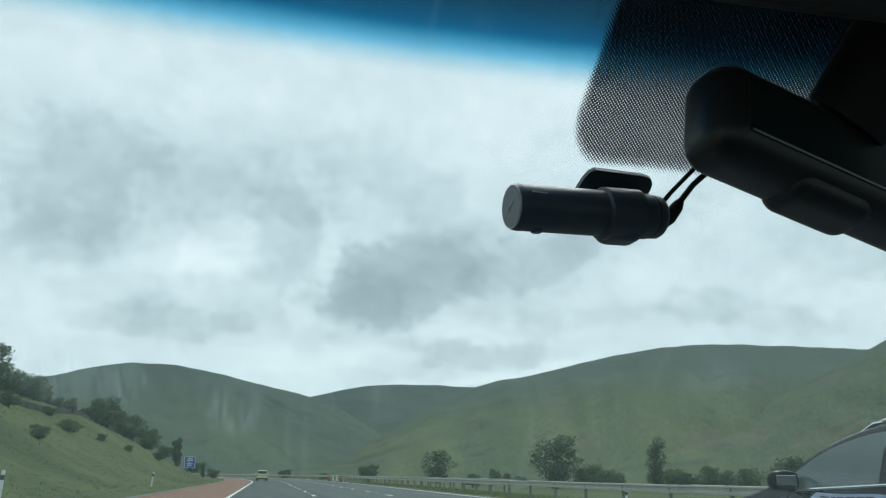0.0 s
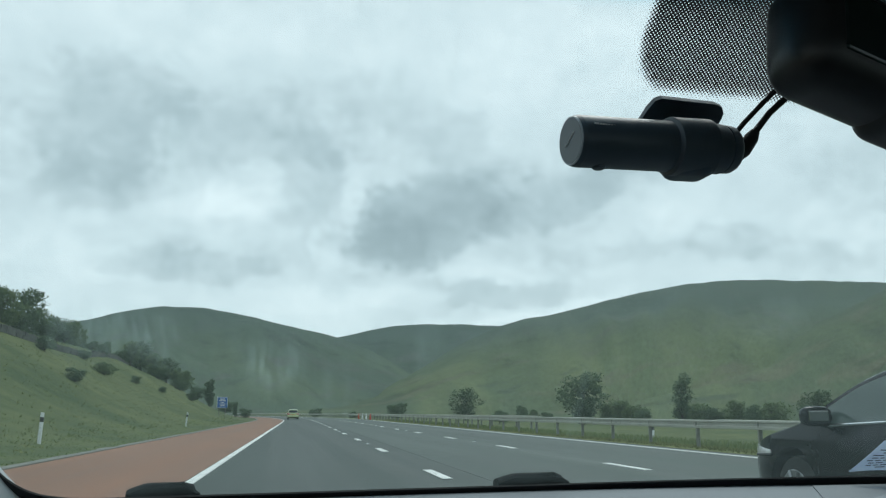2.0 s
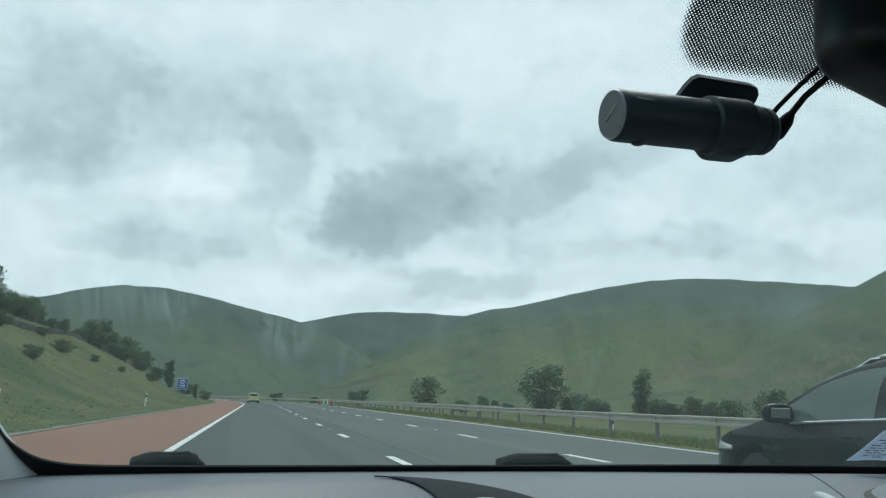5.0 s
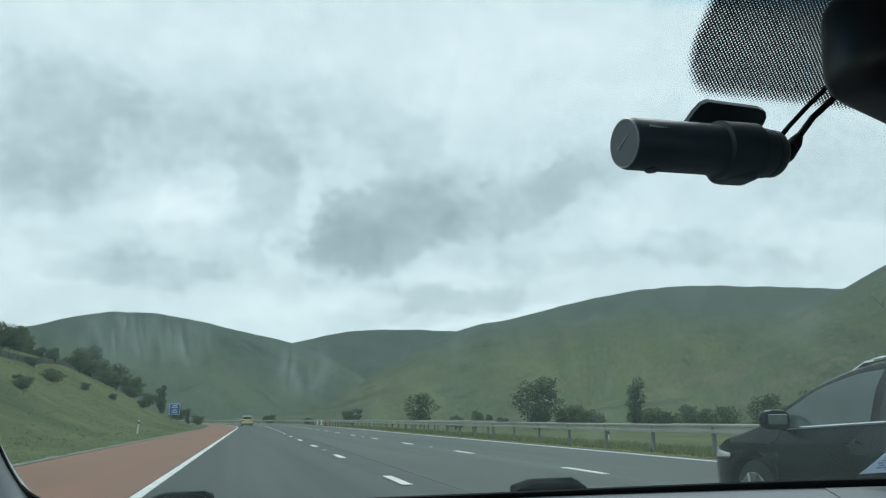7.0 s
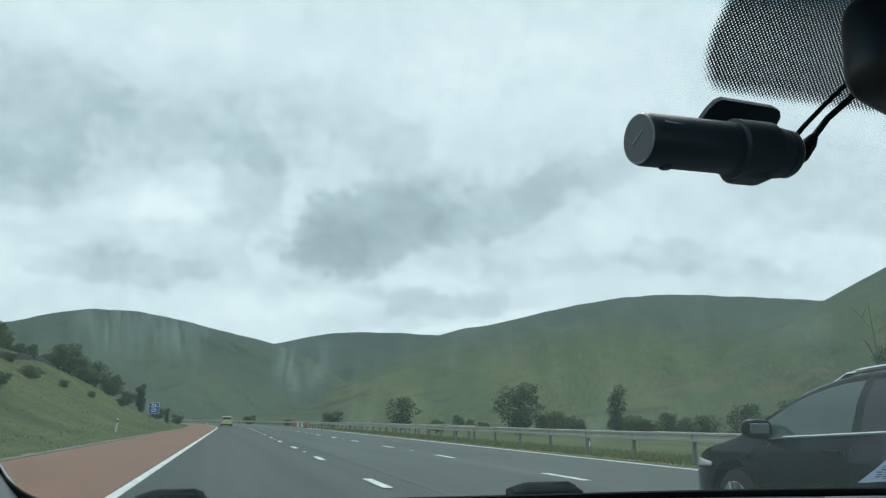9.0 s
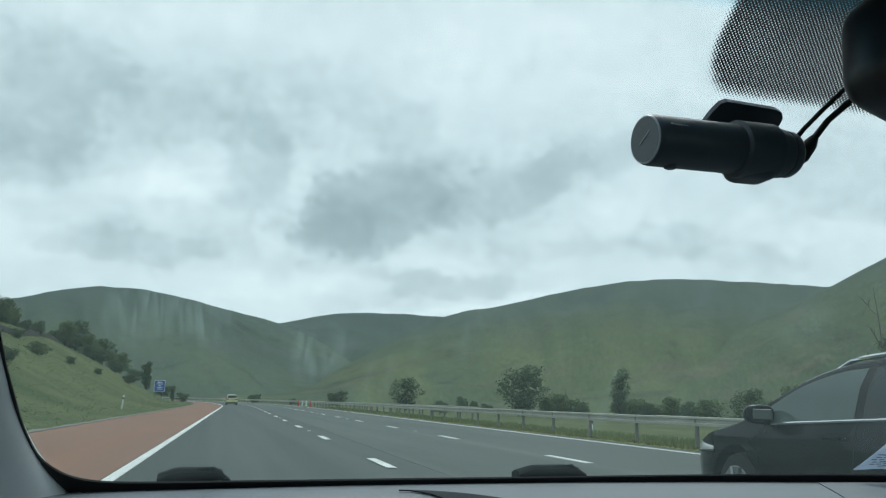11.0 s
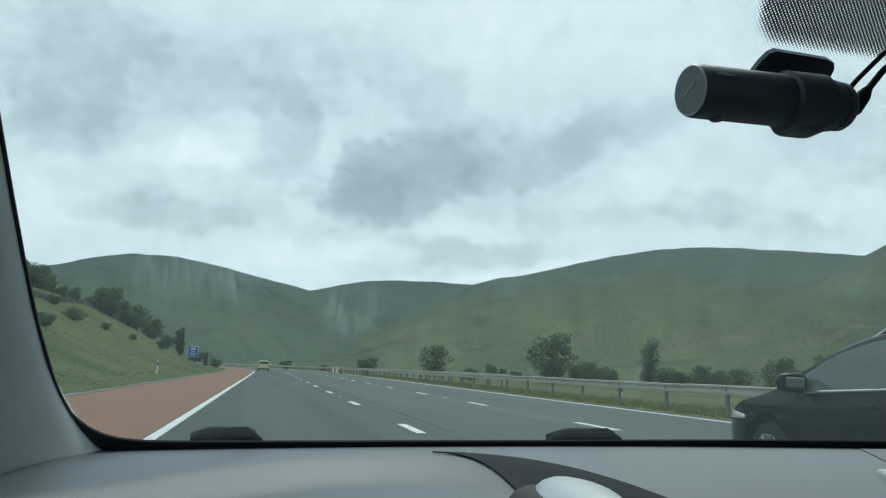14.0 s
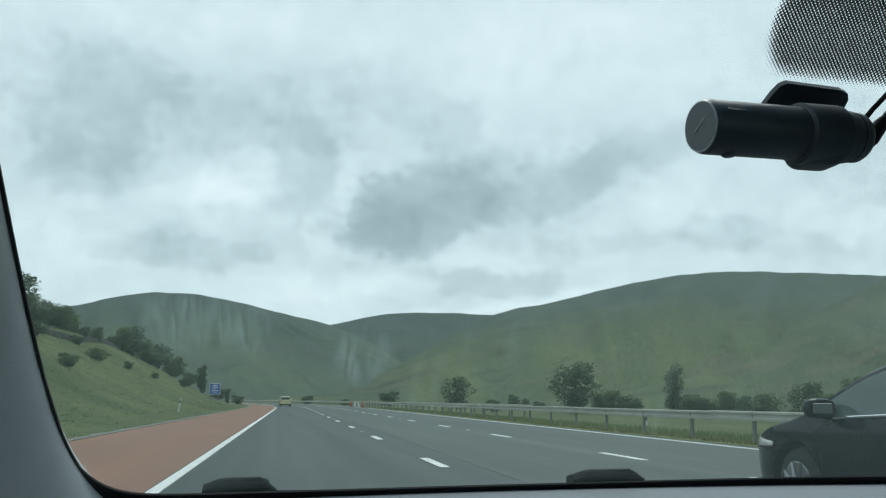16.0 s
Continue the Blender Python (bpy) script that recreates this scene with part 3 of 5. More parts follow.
# ---- hills: each a ridge whose height changes with the bearing seen from the valley road ----
def hill(name, label, crest, start, foot, ridge, mat, az0, az1, power=1.35, rough=1.0, seed=0.0):
    na, nr = 190, 46
    vs, fs = [], []
    for i in range(na + 1):
        az = az0 + (az1 - az0) * i / na
        side = smooth(az, az0, az0 + 3) * (1 - smooth(az, az1 - 3, az1))
        top = ridge * math.tan(radians(max(0.0, crest(az)))) * side
        for j in range(nr + 1):
            s = j / nr * 1.35
            r = foot + (ridge - foot) * s
            x, y = r * math.sin(radians(az)), r * math.cos(radians(az))
            rise = s ** power if s <= 1 else 1 - 0.8 * (s - 1)
            fold = noise.noise((az * 0.25 + seed, s * 1.6, seed)) * 0.11 + noise.noise((az * 0.9 + s * 1.5 + seed, s * 1.8, seed + 3)) * 0.035 + noise.noise((az * 2.4 - s * 2.0 + seed, s * 2.5, seed + 5)) * 0.012
            z = top * (rise + rough * fold * min(1.0, s * 2.0) * (1 - smooth(s, 0.75, 1.0) * 0.88)) - 6 * (1 - smooth(s, 0.0, 0.12)) * (1 if j == 0 else 0.3) + start
            vs.append((x, y, z))
    for i in range(na):
        for j in range(nr):
            a = i * (nr + 1) + j
            fs.append((a, a + nr + 1, a + nr + 2, a + 1))
    return tagged(mesh_object(name, vs, fs, mat), label, "hill", "hills round the valley")


def skyline(*stops):
    """A crest through a few bearings and heights in degrees, rounded off and slightly uneven."""
    def crest(az):
        even = sum(float(np.interp(az + d, [p for p, _ in stops], [q for _, q in stops])) for d in (-0.8, -0.4, 0.0, 0.4, 0.8)) / 5
        return even + 0.05 * noise.noise((az * 0.8, stops[0][1], 3.0)) + 0.025 * noise.noise((az * 2.9, stops[0][1], 8.0))
    return crest


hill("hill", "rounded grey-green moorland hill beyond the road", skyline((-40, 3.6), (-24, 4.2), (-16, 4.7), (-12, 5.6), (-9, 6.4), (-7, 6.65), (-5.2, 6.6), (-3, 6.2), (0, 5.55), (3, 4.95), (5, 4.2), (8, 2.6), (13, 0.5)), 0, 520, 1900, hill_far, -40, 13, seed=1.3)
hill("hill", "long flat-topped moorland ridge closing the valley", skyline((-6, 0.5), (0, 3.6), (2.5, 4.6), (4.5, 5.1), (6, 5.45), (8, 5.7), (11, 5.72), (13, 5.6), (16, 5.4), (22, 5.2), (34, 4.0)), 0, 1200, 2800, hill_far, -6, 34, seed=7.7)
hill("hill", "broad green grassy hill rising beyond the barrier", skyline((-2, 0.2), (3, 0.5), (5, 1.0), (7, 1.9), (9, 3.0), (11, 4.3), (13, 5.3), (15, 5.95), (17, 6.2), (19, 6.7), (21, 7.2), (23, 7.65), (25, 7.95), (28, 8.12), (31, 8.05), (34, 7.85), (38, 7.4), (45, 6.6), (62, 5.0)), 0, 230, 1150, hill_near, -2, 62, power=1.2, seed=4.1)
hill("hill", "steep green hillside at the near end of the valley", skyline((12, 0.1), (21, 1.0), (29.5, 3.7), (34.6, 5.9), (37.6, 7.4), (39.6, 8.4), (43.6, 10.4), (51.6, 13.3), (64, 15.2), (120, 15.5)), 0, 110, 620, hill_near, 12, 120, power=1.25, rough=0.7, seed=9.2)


# ---- the barrier, signs and posts beside the road ----
def along(y, x, z=0.0):
    slope = math.degrees(math.atan2(road_x(y + 1) - road_x(y - 1), 2))
    return pose(road_x(y) + x, y, z, 0, 0, -slope)


def barrier(x, y0, y1, top):
    rail = thing("crash_barrier", "galvanised steel crash barrier on short posts", "crash barrier")
    section = [(0.06, 0.0), (0.06, -0.035), (0.02, -0.05), (0.02, -0.105), (0.06, -0.12), (0.06, -0.165), (0.05, -0.175), (-0.05, -0.175), (-0.06, -0.165), (-0.06, -0.12), (-0.02, -0.105), (-0.02, -0.05), (-0.06, -0.035), (-0.06, 0.0), (-0.045, 0.01), (0.045, 0.01)]
    k, lengths = len(section), []
    y = y0
    while y < y1:
        step = 4.8 if y < 120 else 19.2
        lengths.append((y, min(y + step, y1)))
        y += step
    for a, b in lengths:
        sag = 0.008 * math.sin(a * 1.7)
        vs, fs = [], []
        cuts = [a + (b - a) * c / 4 for c in range(5)]
        for i, y in enumerate(cuts):
            grow = 1.05 if i == 0 else 1.0
            vs += [(road_x(y) + x + dx * grow, y, top + sag + dz * 1.18) for dx, dz in section]
            if i:
                fs += [((i - 1) * k + j, (i - 1) * k + (j + 1) % k, i * k + (j + 1) % k, i * k + j) for j in range(k)]
        fs += [tuple(range(k))[::-1], tuple(4 * k + j for j in range(k))]
        ob = mesh_object("rail", vs, fs, galvanised, smooth=False)
        ob.parent = rail
    bm = bmesh.new()
    box(bm, -0.045, 0.045, -0.004, 0.004, -0.3, top - 0.02)
    box(bm, -0.045, -0.037, -0.03, 0.03, -0.3, top - 0.02)
    box(bm, 0.037, 0.045, -0.03, 0.03, -0.3, top - 0.02)
    data = bpy.data.meshes.new("post")
    bm.to_mesh(data)
    bm.free()
    data.materials.append(post_steel)
    y = y0 + 1.2
    while y < y1 - 1:
        piece("post", data, rail, along(y, x))
        y += 3.2 if y < 130 else 4.8
    return rail


barrier(BARRIER, -8, 400, 0.765)
barrier(BARRIER + 1.7, 44, 330, 0.80)

sign = thing("road_sign", "blue rectangular road sign with white border on two posts", "road sign")
sx, sy = -7.4, 112.0
sz = land(sx, sy)
part("panel", fresh_box(-0.62, 0.62, -0.012, 0.012, -0.66, 0.66, bevel=0.01, segments=1), sign_white, sign, "white-bordered sign plate")
part("face", fresh_box(-0.58, 0.58, -0.019, -0.013, -0.62, 0.62), sign_blue, sign, "blue sign face")
for row, (wide, high) in enumerate(((0.55, 0.10), (0.8, 0.07), (0.4, 0.07), (0.75, 0.07), (0.6, 0.07))):
    part("lettering_bar", fresh_box(-wide / 2, wide / 2, -0.024, -0.02, 0.42 - row * 0.2 - high / 2, 0.42 - row * 0.2 + high / 2), sign_white, sign, "pale unreadable line")
for off in (-0.38, 0.38):
    part("post", tube(bmesh.new(), [(off, 0.035, -2.1), (off, 0.035, 0.5)], [0.038, 0.038], 10), post_steel, sign, "grey steel post")
sign.matrix_basis = pose(sx, sy, sz + 1.75, 0, 0, 4)


def marker_post(x, y, lean):
    post = thing("marker_post", "white plastic roadside marker post with dark band", "marker post", group="marker posts along the verge")
    part("post", fresh_box(-0.05, 0.05, -0.03, 0.03, 0, 0.95, bevel=0.015), sign_white, post)
    part("band", fresh_box(-0.053, 0.053, -0.033, 0.033, 0.68, 0.82, bevel=0.01), plate_ink, post, "dark reflector band")
    post.matrix_basis = pose(x, y, land(x, y) - 0.03, lean, lean, 0)


marker_post(16.0, 37.0, 2)
marker_post(-6.4, 62.0, 6)
marker_post(-7.0, 28.0, 3)


def traffic_cone(x, y, white):
    cone = thing("traffic_cone", "white traffic cylinder on the verge" if white else "red traffic cone on the verge", "traffic cone", group="cones on the verge")
    part("cone", lathe(bmesh.new(), [(0, 0.14), (0.75, 0.06), (0.98, 0.045), (1, 0.03)], (0, 0, 0.04), (0, 0, 0.85), 16), sign_white if white else cone_red, cone, smooth=True)
    part("base", fresh_box(-0.2, 0.2, -0.2, 0.2, 0, 0.045, bevel=0.015), soft_black, cone)
    cone.matrix_basis = pose(x, y, 0.047)


for k, white in enumerate((False, True, True, False)):
    traffic_cone(9.98 + road_x(118 + 5 * k), 118 + 5.0 * k, white)


# ---- trees and shrubs ----
def tree(name, label, height, spread, lobes, leaf, mat, seed, bare=False):
    rnd = random.Random(seed)
    root = thing(name, label, "tree" if height > 2.6 else "bush", group="trees beside the motorway")
    bm = bmesh.new()
    lean = rnd.uniform(-0.06, 0.06)
    trunk = [(lean * height * s + 0.04 * height * math.sin(s * 5 + seed) * s, 0.03 * height * math.cos(s * 4 + seed) * s, height * 0.86 * s) for s in (0, 0.12, 0.3, 0.5, 0.7, 1.0)]
    thick = (0.012 if bare else 0.021) * height + 0.02
    tube(bm, [(0, 0, -0.3)] + trunk, [thick * 1.4, thick * 1.25, thick, thick * 0.8, thick * 0.55, thick * 0.35, 0.012], 7)
    tips = []
    limbs = 16 if bare else 9
    for k in range(limbs):
        s = rnd.uniform(0.16, 0.8) if not bare else rnd.uniform(0.25, 0.92)
        i = min(4, int(s * 5))
        base = Vector(trunk[i]).lerp(Vector(trunk[i + 1]), s * 5 - i if s * 5 - i < 1 else 0.5)
        ang = k * 2.4 + rnd.uniform(-0.4, 0.4)
        reach = spread * rnd.uniform(0.45, 0.95) * (1.1 - 0.5 * s)
        tip = base + Vector((math.cos(ang) * reach, math.sin(ang) * reach, reach * rnd.uniform(0.5, 1.2)))
        mid = base.lerp(tip, 0.5) + Vector((0, 0, -0.08 * reach))
        tube(bm, [base, mid, tip], [thick * 0.38, thick * 0.24, 0.01], 5)
        tips.append(tip)
        for _ in range(4 if bare else 1):
            fork = base.lerp(tip, rnd.uniform(0.4, 0.85))
            end = fork + Vector((rnd.uniform(-0.4, 0.4), rnd.uniform(-0.4, 0.4), rnd.uniform(0.15, 0.6))) * reach
            tube(bm, [fork, fork.lerp(end, 0.5) + Vector((0, 0, 0.04)), end], [thick * 0.16, thick * 0.1, 0.006], 4)
    part("trunk", bm, dead_bark if bare else bark, root)
    if bare:
        return root
    vs, fs = [], []
    for cx, cy, cz, rx, ry, rz, count in lobes:
        for _ in range(count):
            d = Vector((rnd.gauss(0, 1), rnd.gauss(0, 1), rnd.gauss(0, 1))).normalized()
            shell = rnd.uniform(0.45, 1.0) ** 0.6 * (1 + 0.28 * noise.noise(d * 2.3 + Vector((seed, cx * 3, cz * 3))))
            c = Vector((cx + d.x * rx * shell, cy + d.y * ry * shell, cz + d.z * rz * shell))
            if c.z < 0.05:
                continue
            for _ in range(4):
                p = c + Vector((rnd.gauss(0, leaf), rnd.gauss(0, leaf), rnd.gauss(0, leaf * 0.8)))
                a = Vector((rnd.gauss(0, 1), rnd.gauss(0, 1), rnd.gauss(0, 1))).normalized()
                b = a.orthogonal().normalized()
                size = leaf * rnd.uniform(0.55, 1.2)
                k = len(vs)
                vs += [p - a * size, p + b * size * 0.55, p + a * size, p - b * size * 0.55]
                fs.append((k, k + 1, k + 2, k + 3))
    crown = mesh_object("crown", vs, fs, mat, smooth=False)
    crown.parent = root
    return root


def lobes_for(height, spread, seed, count, low=0.3):
    rnd = random.Random(seed)
    out = []
    for k in range(count):
        s = low + (0.92 - low) * (k + 0.5) / count
        fat = spread * (0.35 + 0.65 * math.sin(math.pi * min(1, (s - low * 0.55) / (1.02 - low * 0.55))))
        ang = k * 2.4 + rnd.uniform(-0.6, 0.6)
        off = fat * rnd.uniform(0.25, 0.6)
        out.append((math.cos(ang) * off, math.sin(ang) * off, height * s, fat * rnd.uniform(0.5, 0.75), fat * rnd.uniform(0.5, 0.75), height * rnd.uniform(0.09, 0.14), 62))
    return out


def variants():
    for name, h, w, low, lobes, leaf, mat, seed in (
        ("tree", 5.0, 2.4, 0.14, 12, 0.16, leaf_dark, 3), ("tree", 5.0, 1.5, 0.2, 9, 0.15, leaf_green, 8), ("tree", 5.0, 2.7, 0.16, 14, 0.17, leaf_green, 15),
        ("bush", 2.0, 1.5, 0.2, 7, 0.11, leaf_dark, 21), ("bush", 2.0, 1.9, 0.18, 8, 0.12, leaf_green, 29), ("tree", 5.0, 1.1, 0.12, 9, 0.14, leaf_dark, 34),
    ):
        label = {"tree": "leafy dark green roadside tree with an uneven crown", "bush": "low spreading dark green bush in rough grass"}[name]
        yield tree(name, label, h, w, lobes_for(h, w, seed, lobes, low), leaf, mat, seed), h


KINDS = list(variants())
FIRST = [True] * len(KINDS)


def plant(kind, az, dist, height, turn=0.0):
    x, y = dist * math.sin(radians(az)), dist * math.cos(radians(az))
    root, h = KINDS[kind]
    m = pose(x, y, land(x, y) - 0.08, 0, 0, turn) @ Matrix.Scale(height / h, 4)
    if FIRST[kind]:
        root.matrix_basis = m
        FIRST[kind] = False
    else:
        copy_thing(root, m).scale = m.to_scale()


rnd = random.Random(5)
for kind, az, dist, height in (
    # beyond the barrier
    (0, 11.6, 168, 6.2), (3, 7.2, 190, 3.5), (3, 2.0, 236, 2.7), (3, 13.8, 170, 1.9), (0, 19.1, 112, 6.4), (3, 22.8, 112, 1.8), (5, 25.2, 96, 5.6), (3, 27.0, 104, 2.0),
    (4, 34.2, 95, 2.6), (0, 33.0, 98, 3.8), (2, 35.6, 92, 4.2), (1, 37.8, 90, 4.4), (2, 42.0, 56, 6.0), (3, 16.8, 150, 1.6), (3, 4.4, 220, 1.8),
    # clumps of scrub on the bank, and a few trees above them
    (2, -16.6, 98, 4.6), (0, -15.4, 104, 5.2), (2, -14.7, 112, 3.9), (0, -13.6, 110, 3.0), (2, -12.9, 118, 3.4), (1, -12.2, 124, 2.6),
    (2, -9.4, 140, 4.0), (0, -8.8, 146, 4.8), (2, -8.1, 143, 3.6), (0, -7.2, 150, 4.2), (1, -6.7, 146, 3.0), (2, -6.2, 158, 3.6), (5, -4.6, 152, 4.6),
    (3, -3.6, 160, 2.3), (3, -2.4, 176, 1.9), (5, -3.0, 190, 3.2), (0, -10.9, 112, 1.8), (3, -12.4, 62, 1.0), (4, -10.8, 84, 1.2), (3, -14.2, 72, 1.2), (3, -5.6, 120, 1.2),
):
    plant(kind, az, dist, height, rnd.uniform(0, 360))
for az, dist, height in ((-16.0, 100, 2.4), (-14.2, 106, 2.0), (-13.2, 112, 2.2), (-11.6, 122, 1.5), (-9.9, 138, 2.2), (-7.7, 140, 2.3), (-6.4, 142, 1.8), (-5.4, 148, 2.2), (-9.0, 96, 0.9), (-7.4, 104, 0.8), (-12.0, 92, 1.0)):
    plant(3 + int(dist) % 2, az, dist, height, rnd.uniform(0, 360))
for az, dist, height in ((20.6, 116, 2.6), (21.5, 118, 3.0), (22.3, 115, 2.2), (26.0, 106, 2.4), (28.4, 104, 2.8), (29.3, 102, 2.3), (30.4, 106, 2.6), (15.2, 150, 2.6), (16.0, 152, 2.0)):
    plant((0, 4, 2)[int(dist) % 3], az, dist, height, rnd.uniform(0, 360))
for k in range(12):
    plant((3, 4)[k % 2], 13.5 + k * 2.1 + rnd.uniform(-0.7, 0.7), rnd.uniform(118, 165), rnd.uniform(0.9, 1.9), rnd.uniform(0, 360))


# ---- old field wall along the bank ----
def field_wall(y0, y1, off):
    rnd = random.Random(31)
    bm = bmesh.new()
    y = y0
    while y < y1:
        for course in range(2):
            long = rnd.uniform(0.5, 1.1)
            x = road_x(y) + SHOULDER - off + 2.2 * math.sin(y * 0.03)
            z = land(x, y) - 0.1 + course * 0.27
            m = pose(x, y + rnd.uniform(-0.2, 0.2), z + 0.14, rnd.uniform(-5, 5), rnd.uniform(-5, 5), rnd.uniform(-8, 8)) @ Matrix.Diagonal((0.42, long, 0.30 * rnd.uniform(0.8, 1.1), 1))
            bmesh.ops.create_cube(bm, size=1.0, matrix=m)
        y += 0.62
    tagged(finish("field_wall", bm, field_stone), "low grey dry stone wall crossing the grass bank", "stone wall", kind="structure")


field_wall(58, 190, 17.5)
bare = tree("bare_tree", "tall leafless grey tree with thin forked branches", 9.0, 2.4, [], 0.1, bark, 44, bare=True)
bare.matrix_basis = pose(50 * math.sin(radians(40.4)), 50 * math.cos(radians(40.4)), -0.5)


# ---- grass along the verges ----
def grass(name, label, x0, x1, y0, y1, count, high, mat, seed):
    rnd = random.Random(seed)
    vs, fs = [], []
    for _ in range(count):
        y = y0 + (y1 - y0) * rnd.random() ** 1.6
        x = road_x(y) + rnd.uniform(x0, x1)
        z = max(land(x, y), 0.045 if BARRIER - 0.85 < x < BARRIER + 0.5 else -9)
        for _ in range(5):
            a, s = rnd.uniform(0, math.tau), rnd.uniform(0.5, 1.0) * high
            bx, by = x + rnd.uniform(-0.15, 0.15), y + rnd.uniform(-0.15, 0.15)
            wx, wy = math.cos(a) * 0.02, math.sin(a) * 0.02
            k = len(vs)
            vs += [(bx - wx, by - wy, z - 0.02), (bx + wx, by + wy, z - 0.02), (bx + rnd.uniform(-0.12, 0.12), by + rnd.uniform(-0.12, 0.12), z + s)]
            fs.append((k, k + 1, k + 2))
    tagged(mesh_object(name, vs, fs, mat, smooth=False), label, "grass", kind="stuff")


grass("grass", "short dry yellowish grass under the barrier", EDGE_RIGHT + 0.7, BARRIER + 0.5, 4, 120, 5200, 0.10, dry_grass, 1)
grass("grass", "long green grass behind the barrier", BARRIER + 0.3, BARRIER + 6, 4, 110, 6500, 0.30, blade_green, 2)
grass("grass", "tussocks of long grass on the bank", SHOULDER - 26, SHOULDER - 2.5, 22, 150, 2200, 0.12, bank_blades, 4)
grass("grass", "dry pale grass stems on the bank", SHOULDER - 20, SHOULDER - 1.0, 18, 120, 900, 0.12, dry_grass, 5)
grass("grass", "rough green grass beside the red shoulder", SHOULDER - 4, SHOULDER - 0.2, 6, 120, 2200, 0.06, blade_green, 3)


# ---- cars ahead ----
def skin(bm, at, nu, nv, thick=0.006):
    """A panel with a turned-in rim: at(u, v, off) gives the place."""
    grid = [[bm.verts.new(at(i / nu, j / nv, thick)) for j in range(nv + 1)] for i in range(nu + 1)]
    for i in range(nu):
        for j in range(nv):
            bm.faces.new((grid[i][j], grid[i + 1][j], grid[i + 1][j + 1], grid[i][j + 1]))
    rim = [(i, 0) for i in range(nu)] + [(nu, j) for j in range(nv)] + [(i, nv) for i in range(nu, 0, -1)] + [(0, j) for j in range(nv, 0, -1)]
    low = [bm.verts.new(at(i / nu, j / nv, -0.012)) for i, j in rim]
    for k, (i, j) in enumerate(rim):
        i2, j2 = rim[(k + 1) % len(rim)]
        bm.faces.new((grid[i][j], grid[i2][j2], low[(k + 1) % len(rim)], low[k]))
    bmesh.ops.recalc_face_normals(bm, faces=bm.faces)
    return bm


def blend(value, *stops):
    """Straight from stop to stop."""
    if value <= stops[0][0]:
        return stops[0][1]
    for (a, p), (b, q) in zip(stops, stops[1:]):
        if value <= b:
            return p + (q - p) * (value - a) / (b - a)
    return stops[-1][1]


def soft_blend(value, *stops):
    return sum(blend(value + d, *stops) for d in (-0.10, -0.05, 0.0, 0.05, 0.10)) / 5


def wheel(parent, x, y, radius, side):
    hub = part("wheel", lathe(bmesh.new(), [(0, radius * 0.72), (0.12, radius * 0.97), (0.3, radius), (0.7, radius), (0.88, radius * 0.97), (1, radius * 0.72)], (x - 0.1 * side, y, radius), (x + 0.1 * side, y, radius), 28), rubber, parent, "black rubber tyre", smooth=True)
    bm = bmesh.new()
    lathe(bm, [(0, radius * 0.7), (0.5, radius * 0.7), (1, radius * 0.64)], (x + 0.085 * side, y, radius), (x + 0.104 * side, y, radius), 28)
    for k in range(10):
        a = k * math.tau / 10
        p, q = Vector((x + 0.112 * side, y + math.cos(a) * radius * 0.12, radius + math.sin(a) * radius * 0.12)), Vector((x + 0.106 * side, y + math.cos(a) * radius * 0.66, radius + math.sin(a) * radius * 0.66))
        tube(bm, [p, q], [0.022, 0.014], 5)
    part("rim", bm, alloy, hub, "silver spoked alloy rim")
    return hub


